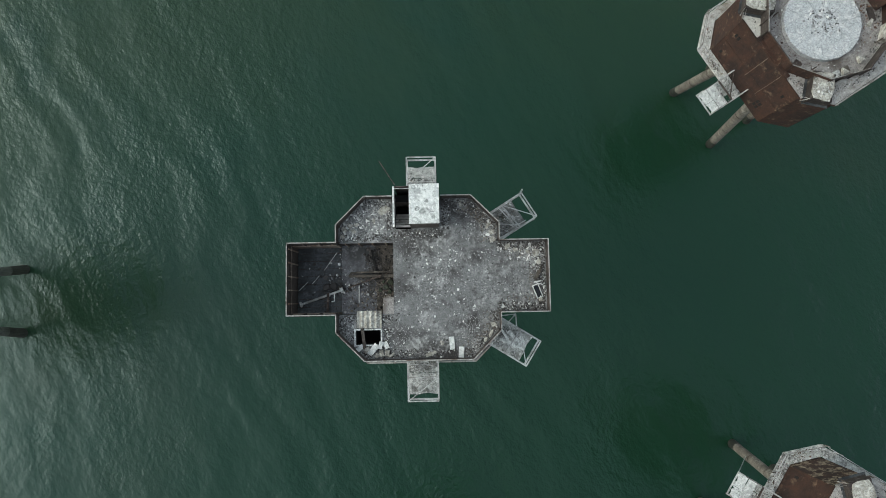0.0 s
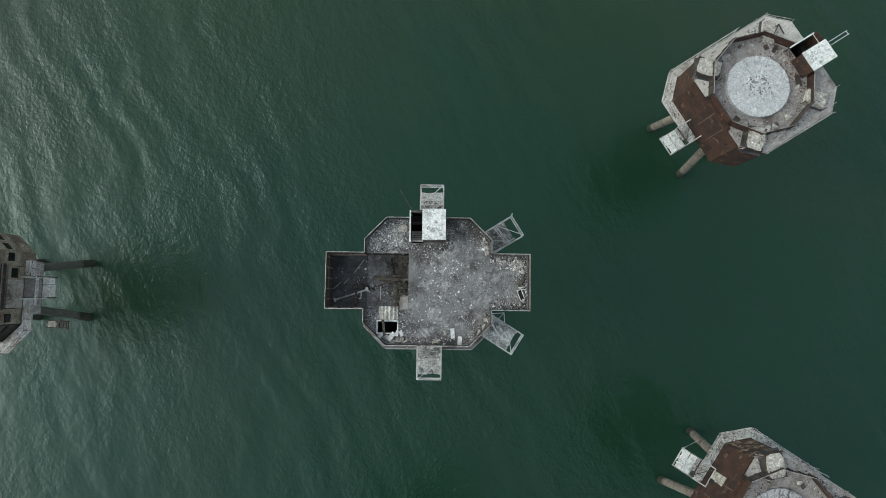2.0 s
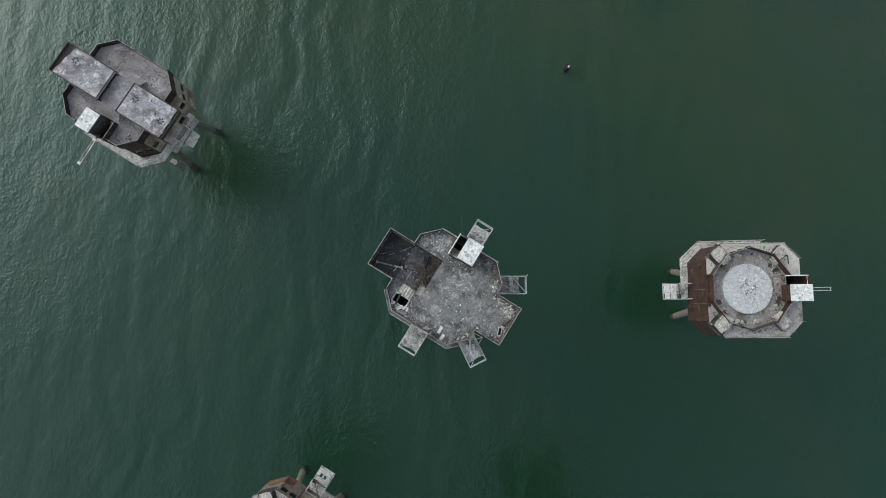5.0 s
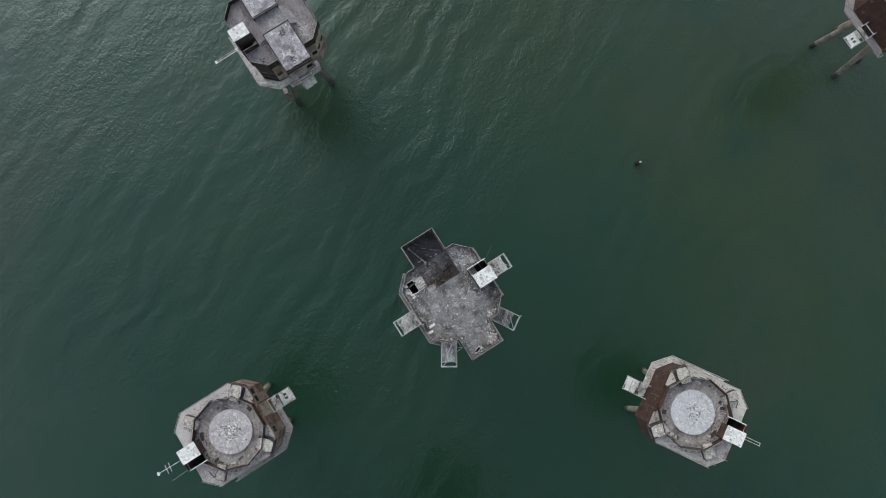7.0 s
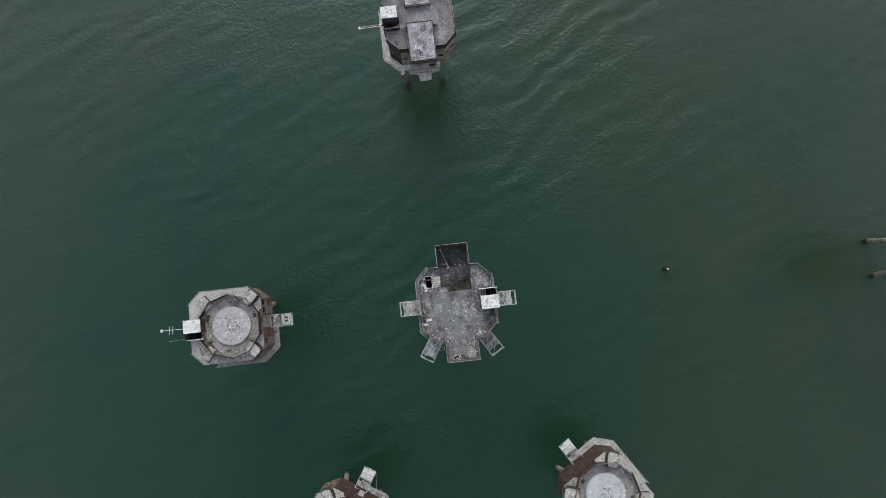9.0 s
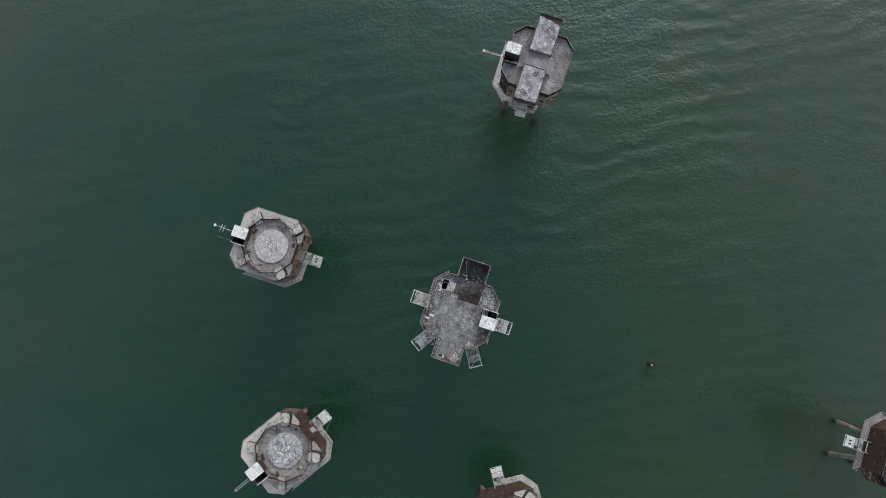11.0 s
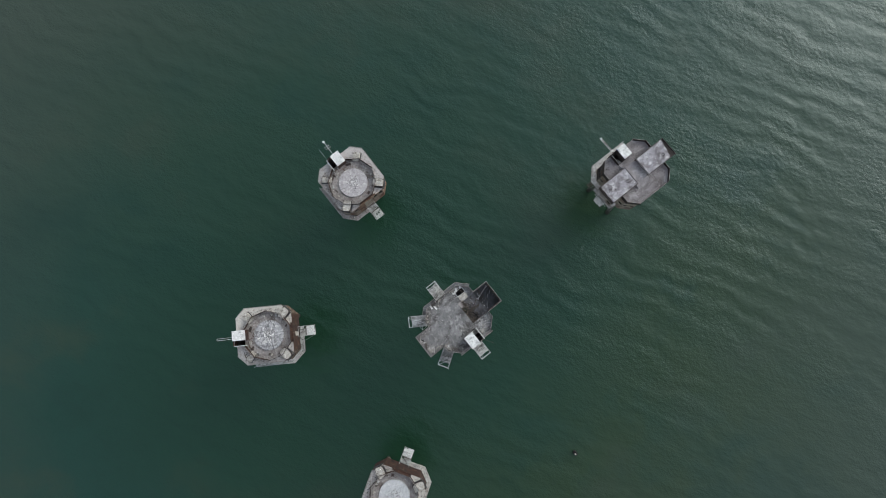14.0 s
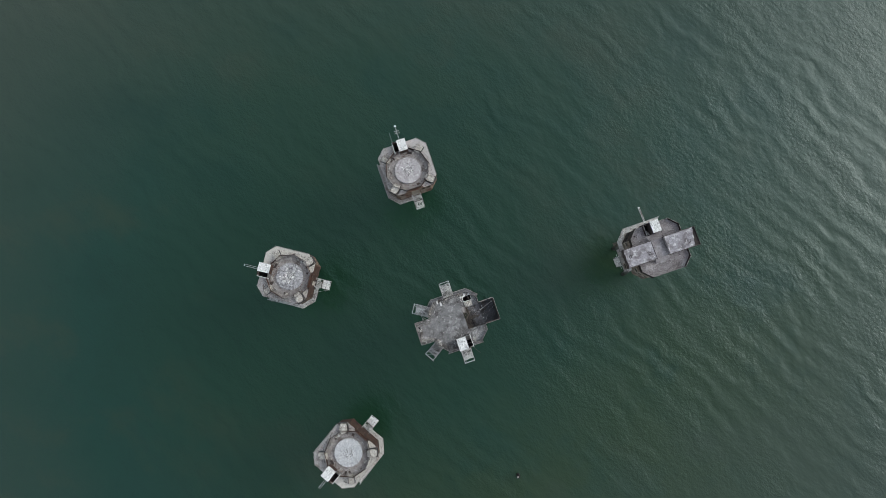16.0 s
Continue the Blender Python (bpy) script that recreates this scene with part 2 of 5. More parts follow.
brown_mat = weathered("brown_debris", (0.115, 0.098, 0.082), (0.04, 0.034, 0.029), (0.20, 0.185, 0.16), 5.0, 0.8)
grate_mat = weathered("limed_platform", (0.44, 0.45, 0.435), (0.11, 0.11, 0.105), (0.70, 0.70, 0.68), 6.0, 0.9, (0.5, 0.6), (0.47, 0.6), spots=((0.06, 0.06, 0.06), 0.2, 0.2), rings=(LIME, 0.3, 0.3))
stub_floor_mat = weathered("grimy_walkway_floor", (0.19, 0.19, 0.185), (0.06, 0.058, 0.055), (0.46, 0.46, 0.45), 6.0, 0.9, (0.48, 0.6), (0.5, 0.64), spots=((0.05, 0.05, 0.05), 0.2, 0.2))
hut_roof_mat = weathered("ring_stained_white_sheet", (0.71, 0.73, 0.71), (0.36, 0.37, 0.37), (0.86, 0.86, 0.84), 6.0, 1.2, (0.52, 0.66), (0.45, 0.6), spots=((0.12, 0.13, 0.12), 0.1, 0.1), rings=((0.05, 0.06, 0.055), 0.98, 0.46), more=(), blotch=0.6)
moss_mat = weathered("mossy_rubble", (0.048, 0.058, 0.038), (0.026, 0.030, 0.021), (0.13, 0.13, 0.11), 6.0, 1.0)
leg_mat = weathered("weathered_concrete_leg", (0.215, 0.195, 0.168), (0.09, 0.078, 0.066), (0.36, 0.33, 0.29), 2.5, 0.4, rough=0.9)
weed_mat = weathered("weed_covered_concrete", (0.028, 0.032, 0.024), (0.012, 0.014, 0.011), (0.06, 0.06, 0.05), 5.0, 0.8, rough=0.8)
roof_mat = weathered("limed_bay_roof", (0.30, 0.293, 0.318), (0.12, 0.108, 0.115), (0.60, 0.60, 0.61), 4.0, 0.45, (0.47, 0.63), (0.5, 0.64), spots=(LIME, 0.1, 0.3), more=(((0.10, 0.09, 0.09), 0.15, 0.16),))
bdeck_mat = weathered("brown_stained_deck", (0.26, 0.243, 0.25), (0.075, 0.062, 0.058), (0.44, 0.43, 0.43), 3.5, 0.2, (0.56, 0.74), (0.5, 0.66), cracks=0.1, blotch=0.4, spots=(LIME, 0.10, 0.16), more=(((0.05, 0.042, 0.04), 0.12, 0.15), ((0.40, 0.38, 0.38), 0.25, 0.09)))
pale_tan_mat = weathered("weathered_tan_wall", (0.30, 0.265, 0.215), (0.11, 0.085, 0.065), (0.44, 0.41, 0.36), 3.0, 0.6, (0.5, 0.64), (0.52, 0.68), rough=0.88, rust=(0.14, 0.085, 0.06))
# Darker copy of the leg concrete, with the tower's shade in its colour.
dark_leg_mat = weathered("shaded_concrete_leg", (0.085, 0.092, 0.08), (0.045, 0.05, 0.042), (0.15, 0.155, 0.14), 2.5, 0.4, rough=0.75)
streak_mat = weathered("streaked_rusty_plate", (0.045, 0.024, 0.017), (0.026, 0.014, 0.011), (0.36, 0.29, 0.21), 3.0, 0.55, (0.42, 0.6), (0.49, 0.56), rough=0.9, rust=(0.08, 0.034, 0.02))
grime_mat = weathered("blackened_sheet", (0.034, 0.027, 0.024), (0.015, 0.012, 0.011), (0.13, 0.115, 0.10), 4.0, 0.6, (0.5, 0.64), (0.58, 0.7), rough=0.9)
blue_mat = weathered("faded_blue_paint", (0.035, 0.05, 0.16), (0.02, 0.025, 0.06), (0.12, 0.14, 0.25), 6.0, 1.0)
# Near-black: paints the darkness inside openings; also serves bolts, post and sticks.
black_mat = weathered("black_opening_shade_and_scrap", (0.014, 0.013, 0.013), (0.006, 0.006, 0.006), (0.03, 0.028, 0.026), 3.0, 0.6, rough=0.9)



def chip_material(name, lo, hi):
    m, t, b = nodes_of(name)
    geo = t.nodes.new("ShaderNodeNewGeometry")
    power = t.nodes.new("ShaderNodeMath")
    power.operation = "POWER"
    power.inputs[1].default_value = 2.0
    t.links.new(geo.outputs["Random Per Island"], power.inputs[0])
    t.links.new(blend(t, power.outputs[0], lo, hi), b.inputs["Base Color"])
    b.inputs["Roughness"].default_value = 0.9
    return m


lime_chip_mat = chip_material("bird_lime", (0.20, 0.20, 0.20), (0.80, 0.80, 0.77))
dark_chip_mat = chip_material("dark_scrap", (0.025, 0.023, 0.022), (0.11, 0.10, 0.095))
brown_chip_mat = chip_material("brown_dirt", (0.07, 0.055, 0.045), (0.26, 0.23, 0.19))
rust_chip_mat = chip_material("rust_flake", (0.05, 0.025, 0.018), (0.22, 0.13, 0.08))
pane_mat, pt, pb = nodes_of("dark_window_glass")
pb.inputs["Base Color"].default_value = (0.012, 0.013, 0.014, 1)
pb.inputs["Roughness"].default_value = 0.18

water_mat, wt, wb = nodes_of("turbid_green_sea")
tc = wt.nodes.new("ShaderNodeTexCoord")
wco = tc.outputs["Object"]
big = tex_noise(wt, wco, 0.012, 3.0, 0.55)
mid = tex_noise(wt, wco, 0.05, 4.0, 0.6)
cloud = tex_noise(wt, wco, 0.03, 5.0, 0.62, (1.0, 0.7, 1.0), 50)
xyz = wt.nodes.new("ShaderNodeSeparateXYZ")
wt.links.new(wco, xyz.inputs[0])


def mixed_sum(a, b, gain):
    """a + gain * b"""
    n = wt.nodes.new("ShaderNodeMath")
    n.operation = "MULTIPLY_ADD"
    wt.links.new(b, n.inputs[0])
    n.inputs[1].default_value = gain
    wt.links.new(a, n.inputs[2])
    return n.outputs[0]


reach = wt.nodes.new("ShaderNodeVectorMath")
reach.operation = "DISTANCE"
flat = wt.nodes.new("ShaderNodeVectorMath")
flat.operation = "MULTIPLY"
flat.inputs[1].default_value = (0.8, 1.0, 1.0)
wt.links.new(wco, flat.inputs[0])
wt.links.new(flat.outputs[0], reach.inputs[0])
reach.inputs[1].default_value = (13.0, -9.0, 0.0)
cloudy_reach = mixed_sum(reach.outputs["Value"], cloud, 40.0)
# olive silt to the north, teal water to the east, a darker pool among the towers, paler grey far out
silt = ramp(wt, mixed_sum(xyz.outputs["Y"], big, 90.0), 25.0, 85.0)
teal = ramp(wt, mixed_sum(xyz.outputs["X"], big, 60.0), 60.0, 115.0)
wcol = blend(wt, silt, (0.0140, 0.0378, 0.0215), (0.0200, 0.0390, 0.0150))
wcol = blend(wt, teal, wcol, (0.0095, 0.0375, 0.0255))
wcol = blend(wt, times(wt, ramp(wt, mid, 0.45, 0.72), ramp(wt, big, 0.65, 0.35)), wcol, (0.0105, 0.0378, 0.0265))
wcol = blend(wt, ramp(wt, cloud, 0.52, 0.74), wcol, (0.0245, 0.0400, 0.0220))
wcol = blend(wt, ramp(wt, cloud, 0.46, 0.30), wcol, (0.0085, 0.0315, 0.0215))
# Weight of the darker green pool among the towers.
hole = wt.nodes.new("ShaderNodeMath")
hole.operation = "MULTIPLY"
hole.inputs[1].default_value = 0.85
wt.links.new(ramp(wt, cloudy_reach, 80.0, 45.0), hole.inputs[0])
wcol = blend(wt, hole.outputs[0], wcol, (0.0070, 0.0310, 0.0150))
# Far-out grey silt, with glare and sky reflection partly painted into it.
wcol = blend(wt, ramp(wt, cloudy_reach, 82.0, 138.0), wcol, (0.0350, 0.0520, 0.0360))
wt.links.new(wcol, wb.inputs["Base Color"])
wb.inputs["Roughness"].default_value = 0.25
wb.inputs["IOR"].default_value = 1.41
wb.inputs["Specular Tint"].default_value = (0.78, 1.0, 1.08, 1.0)
lanes = ramp(wt, tex_noise(wt, wco, 0.035, 4.0, 0.65, (1.0, 0.5, 1.0)), 0.36, 0.62)
calm = ramp(wt, tex_noise(wt, wco, 0.045, 3.0, 0.55, (1.0, 0.6, 1.0), 60), 0.2, 0.6)
fine = tex_noise(wt, wco, 3.0, 2.0, 0.6, (1.0, 0.8, 1.0), 20)
ripple = tex_noise(wt, wco, 1.35, 2.0, 0.55, (1.0, 0.75, 1.0), 24)
spell = ramp(wt, tex_noise(wt, wco, 0.022, 3.0, 0.6), 0.40, 0.56)
chop = tex_noise(wt, wco, 0.5, 3.0, 0.6, (1.0, 0.6, 1.0), 27)
swell = tex_noise(wt, wco, 0.2, 3.0, 0.55, (1.0, 0.38, 1.0), 29)
# long parallel swell lines, about five and a half metres apart
turned = wt.nodes.new("ShaderNodeMapping")
turned.inputs["Rotation"].default_value = (0.0, 0.0, radians(-28.0))
wt.links.new(wco, turned.inputs["Vector"])
train = wt.nodes.new("ShaderNodeTexWave")
train.bands_direction = "X"
for key, value in (("Scale", 0.057), ("Distortion", 9.0), ("Detail", 3.0), ("Detail Scale", 1.1)):
    train.inputs[key].default_value = value
wt.links.new(turned.outputs[0], train.inputs["Vector"])
last = None
for height, distance in ((swell, 0.22), (times(wt, train.outputs["Fac"], spell), 0.095), (times(wt, chop, calm), 0.12), (times(wt, ripple, lanes), 0.14), (times(wt, fine, lanes), 0.06)):
    bump_node = wt.nodes.new("ShaderNodeBump")
    bump_node.inputs["Distance"].default_value = distance
    wt.links.new(height, bump_node.inputs["Height"])
    if last:
        wt.links.new(last, bump_node.inputs["Normal"])
    last = bump_node.outputs[0]
wt.links.new(last, wb.inputs["Normal"])


# ---- building helpers ----
def box(bm, x0, x1, y0, y1, z0, z1):
    v = [bm.verts.new(p) for p in ((x0, y0, z0), (x1, y0, z0), (x1, y1, z0), (x0, y1, z0), (x0, y0, z1), (x1, y0, z1), (x1, y1, z1), (x0, y1, z1))]
    for f in ((3, 2, 1, 0), (4, 5, 6, 7), (0, 1, 5, 4), (1, 2, 6, 5), (2, 3, 7, 6), (3, 0, 4, 7)):
        bm.faces.new([v[i] for i in f])


def block(bm, m, sx, sy, sz):
    """A box of that size standing on the pose m."""
    v = [bm.verts.new(m @ Vector((x * sx / 2, y * sy / 2, z * sz))) for z in (0, 1) for x, y in ((-1, -1), (1, -1), (1, 1), (-1, 1))]
    for f in ((3, 2, 1, 0), (4, 5, 6, 7), (0, 1, 5, 4), (1, 2, 6, 5), (2, 3, 7, 6), (3, 0, 4, 7)):
        bm.faces.new([v[i] for i in f])


def beam(bm, p, q, w, h=0.0):
    """A square bar from p to q."""
    p, q = Vector(p), Vector(q)
    d = q - p
    m = Matrix.Translation(p) @ d.to_track_quat("Z", "Y").to_matrix().to_4x4()
    block(bm, m, w, h or w, d.length)


def tube(bm, p, q, r0, r1=None, n=10):
    p, q = Vector(p), Vector(q)
    d = q - p
    m = Matrix.Translation(p) @ d.to_track_quat("Z", "Y").to_matrix().to_4x4()
    r1 = r0 if r1 is None else r1
    a, b = [], []
    for i in range(n):
        c, s = math.cos(2 * math.pi * i / n), math.sin(2 * math.pi * i / n)
        a.append(bm.verts.new(m @ Vector((r0 * c, r0 * s, 0))))
        b.append(bm.verts.new(m @ Vector((r1 * c, r1 * s, d.length))))
    for i in range(n):
        j = (i + 1) % n
        bm.faces.new((a[i], a[j], b[j], b[i]))
    bm.faces.new(a[::-1])
    bm.faces.new(b)


def prism(bm, poly, z0, z1):
    a = [bm.verts.new((x, y, z0)) for x, y in poly]
    b = [bm.verts.new((x, y, z1)) for x, y in poly]
    n = len(poly)
    for i in range(n):
        j = (i + 1) % n
        bm.faces.new((a[i], a[j], b[j], b[i]))
    bm.faces.new(a[::-1])
    bm.faces.new(b)


def rough_lump(bm, x, y, z, sx, sy, sz, seed, n=9):
    """A broken, flattish, angular lump standing on z."""
    r = random.Random(seed)
    spin = r.uniform(0, 6.28)
    angles = sorted(2 * math.pi * (i + r.uniform(-0.35, 0.35)) / n for i in range(n))
    reach = [r.uniform(0.6, 1.25) for _ in range(n)]
    tilt_x, tilt_y = r.uniform(-0.5, 0.5), r.uniform(-0.5, 0.5)
    rings = []
    for f, h in ((1.0, 0.0), (0.97, 0.75), (0.72, 1.0)):
        ring = []
        for a, q in zip(angles, reach):
            u, v = f * q * math.cos(a), f * q * math.sin(a)
            px, py = sx / 2 * u, sy / 2 * v
            lift = h * (1.0 + tilt_x * u + tilt_y * v)
            ring.append(bm.verts.new((x + px * math.cos(spin) - py * math.sin(spin), y + px * math.sin(spin) + py * math.cos(spin), z + sz * max(0.0, lift))))
        rings.append(ring)
    for a, b in zip(rings, rings[1:]):
        for i in range(n):
            j = (i + 1) % n
            bm.faces.new((a[i], a[j], b[j], b[i]))
    bm.faces.new(rings[0][::-1])
    bm.faces.new(rings[-1])


def part(name, bm, material, parent, label=""):
    me = bpy.data.meshes.new(name)
    bmesh.ops.recalc_face_normals(bm, faces=bm.faces)
    bm.to_mesh(me)
    bm.free()
    me.materials.append(material)
    ob = new(name, me)
    ob.parent = parent
    if label:
        tagged(ob, label)
    return ob


def made(name, material, parent, maker, *args, label=""):
    bm = bmesh.new()
    maker(bm, *args)
    return part(name, bm, material, parent, label)


def thing(name, m, label, category, group="", kind=""):
    ob = new(name)
    ob.matrix_basis = m
    ob.empty_display_size = 0.5
    return tagged(ob, label, category, group, kind)


def lone(name, material, maker, *args, label="", category="", group="", kind=""):
    ob = made(name, material, None, maker, *args)
    return tagged(ob, label, category, group, kind)


def octagon(half, cut):
    return [(half, -cut), (half, cut), (cut, half), (-cut, half), (-half, cut), (-half, -cut), (-cut, -half), (cut, -half)]


# ---- sea ----
def sea_sheet(bm):
    bm.faces.new([bm.verts.new((4500 * math.cos(2 * math.pi * i / 48), 4500 * math.sin(2 * math.pi * i / 48), 0)) for i in range(48)])


lone("water", water_mat, sea_sheet, label="dark green turbid sea with small wind ripples", category="sea", kind="structure")


# ---- parts that all towers share ----
def legs(tower, bottoms, tops, z_top, mat=None, weed_top=1.6):
    for (bx, by), (tx, ty) in zip(bottoms, tops):
        g = [((tx - bx) / z_top), ((ty - by) / z_top)]
        leg = made("leg", mat or leg_mat, tower, tube, (bx + g[0] * weed_top, by + g[1] * weed_top, weed_top), (tx, ty, z_top), 0.47, 0.47, 16)
        made("weed_band", weed_mat, leg, tube, (bx - g[0] * 3, by - g[1] * 3, -3.0), (bx + g[0] * weed_top, by + g[1] * weed_top, weed_top), 0.52, 0.485, 16, label="dark weed-covered foot of the leg")
        for z in (5.5, 9.5, 13.0):
            made("joint_ring", darkrail_mat, leg, tube, (bx + g[0] * z, by + g[1] * z, z), (bx + g[0] * (z + 0.1), by + g[1] * (z + 0.1), z + 0.1), 0.482, 0.482, 16)


def wall_run(tower, p, q, z0, z1, mats, windows=(), pitch=1.2, rows=2, seed=0, gap=0.025):
    """A wall of steel plates from p to q (outward to the right of the way), with windows at (row, place) from 0 to 1."""
    p, q = Vector((*p, 0)), Vector((*q, 0))
    d = (q - p).normalized()
    out = Vector((d.y, -d.x, 0))
    length = (q - p).length
    n = max(1, round(length / pitch))
    w = length / n
    r = random.Random(seed)
    h = (z1 - z0) / rows
    base = Matrix(((d.x, -out.x, 0, p.x), (d.y, -out.y, 0, p.y), (0, 0, 1, 0), (0, 0, 0, 1)))
    wall = made("wall", mats[0], tower, lambda bm: block(bm, base @ Matrix.Translation((length / 2, 0.1, z0)), length - 0.01, 0.12, z1 - z0 - 0.02))
    for row in range(rows):
        for i in range(n):
            here = [1 for wr, wp in windows if wr == row and i <= wp * n < i + 1]
            z = z0 + row * h
            m = base @ Matrix.Translation(((i + 0.5) * w, 0.0, z + 0.02))
            if here:
                win = made("window", mats[0] if mats[0] in (rust_mat, grime_mat, pale_tan_mat) else tan_mat, wall, lambda bm: [
                    block(bm, m @ Matrix.Translation((0, 0, 0)), w - 0.03, 0.07, h * 0.36),
                    block(bm, m @ Matrix.Translation((0, 0, h * 0.80)), w - 0.03, 0.07, h * 0.20 - 0.04),
                    block(bm, m @ Matrix.Translation((-w * 0.42, 0, h * 0.36)), w * 0.14, 0.07, h * 0.44),
                    block(bm, m @ Matrix.Translation((w * 0.42, 0, h * 0.36)), w * 0.14, 0.07, h * 0.44),
                    block(bm, m @ Matrix.Translation((0, -0.06, h * 0.33)), w * 0.8, 0.1, 0.05)])
                made("pane", pane_mat, wall, lambda bm: block(bm, m @ Matrix.Translation((0, 0.025, h * 0.36)), w * 0.72, 0.02, h * 0.44), label="dark empty window pane")
            else:
                mat = mats[r.randrange(len(mats))]
                made("plate", mat, wall, lambda bm: block(bm, m @ Matrix.Translation((0, r.uniform(-0.012, 0.0), 0)), w - gap, 0.05, h - gap * 1.5))
    return wall


def railing(tower, pts, z0, height, mat, spacing=1.3, rails=2, post_w=0.05, lean=0.06, seed=0, gaps=0.1):
    """Posts and rails along the points, a little bent, with pieces missing."""
    r = random.Random(seed)
    for a, b in zip(pts, pts[1:]):
        a, b = Vector((*a, z0)), Vector((*b, z0))
        n = max(1, round((b - a).length / spacing))
        for i in range(n + 1):
            if r.random() < gaps:
                continue
            p = a.lerp(b, i / n)
            made("rail_post", mat, tower, beam, p, p + Vector((r.uniform(-lean, lean), r.uniform(-lean, lean), height)), post_w)
        for k in range(rails):
            if r.random() < gaps:
                continue
            z = Vector((0, 0, height * (k + 1) / rails))
            made("rail", mat, tower, beam, a + z, b + z + Vector((r.uniform(-lean, lean), r.uniform(-lean, lean), 0)), post_w * 0.8)


def parapet_run(tower, p, q, z0, z1, mat, rim, thick=0.06, ribs=1.2):
    """A sheet-steel parapet from p to q with ribs on the left of the way and a pale top rail."""
    p, q = Vector((*p, 0)), Vector((*q, 0))
    d = (q - p).normalized()
    out = Vector((d.y, -d.x, 0))
    length = (q - p).length
    base = Matrix(((d.x, -out.x, 0, p.x), (d.y, -out.y, 0, p.y), (0, 0, 1, 0), (0, 0, 0, 1)))
    sheet = made("parapet", mat, tower, lambda bm: block(bm, base @ Matrix.Translation((length / 2, 0, z0)), length, thick, z1 - z0))
    made("top_rail", rim, sheet, lambda bm: block(bm, base @ Matrix.Translation((length / 2, 0, z1)), length + 0.03, thick + 0.008, 0.05), label="pale limed top rail")
    n = max(1, round(length / ribs))
    for i in range(n + 1):
        x = min(max(i * length / n, 0.06), length - 0.06)
        made("rib", mat, sheet, lambda bm: block(bm, base @ Matrix.Translation((x, thick / 2 + 0.05, z0)), 0.05, 0.10, z1 - z0 - 0.02))
    return sheet


def stair_hut(tower, m, z_deck, z_roof, rail_m=None, rail_w=0.13, drop=0.7, wall_m=None):
    """The covered stair: m puts its inner edge's middle of the roof at the origin, outward along +x, the open flight on +y."""
    hut = made("stair_hut", wall_m or parapet_mat, tower, lambda bm: [
        block(bm, m @ Matrix.Translation((1.28, -1.82, z_deck)), 2.5, 0.06, z_roof - z_deck),
        block(bm, m @ Matrix.Translation((2.52, -0.4, z_deck - 2.2)), 0.06, 2.9, z_roof - z_deck + 2.15),
        block(bm, m @ Matrix.Translation((0.03, -0.9, z_deck)), 0.06, 1.78, z_roof - z_deck),
        block(bm, m @ Matrix.Translation((1.28, 0.03, z_deck - 2.2)), 2.45, 0.05, z_roof - z_deck + 2.15)])
    made("hut_roof", hut_roof_mat, hut, lambda bm: block(bm, m @ Matrix.Translation((1.35, -0.9, z_roof)), 2.6, 1.96, 0.07), label="white bird-limed sheet roof")
    made("side_wall", parapet_mat, hut, lambda bm: block(bm, m @ Matrix.Translation((1.28, 1.15, z_deck - 2.2)), 2.5, 0.06, z_roof - z_deck + 2.2 - drop))
    made("side_rail", rail_m or white_mat, hut, lambda bm: block(bm, m @ Matrix.Translation((1.28, 1.13, z_roof - drop)), 2.7, rail_w, 0.07), label="pale rail along the stair")
    made("end_rail", white_mat, hut, lambda bm: block(bm, m @ Matrix.Translation((2.52, 0.58, z_roof - drop)), 0.12, 1.1, 0.06))
    for i in range(5):
        made("step", lime_deck_mat, hut, lambda bm: block(bm, m @ Matrix.Translation((0.14 + 0.21 * i, 0.59, z_deck - 0.17 - 0.19 * i)), 0.155, 1.02, 0.06))
    # Black block and floor paint the stairwell's shade below the steps.
    made("well_shade_block", black_mat, hut, lambda bm: block(bm, m @ Matrix.Translation((2.05, 0.59, z_deck - 2.15)), 0.5, 1.04, 1.92))
    made("shaded_well_floor", black_mat, hut, lambda bm: block(bm, m @ Matrix.Translation((1.3, 0.59, z_deck - 2.2)), 2.4, 1.05, 0.05))
    return hut


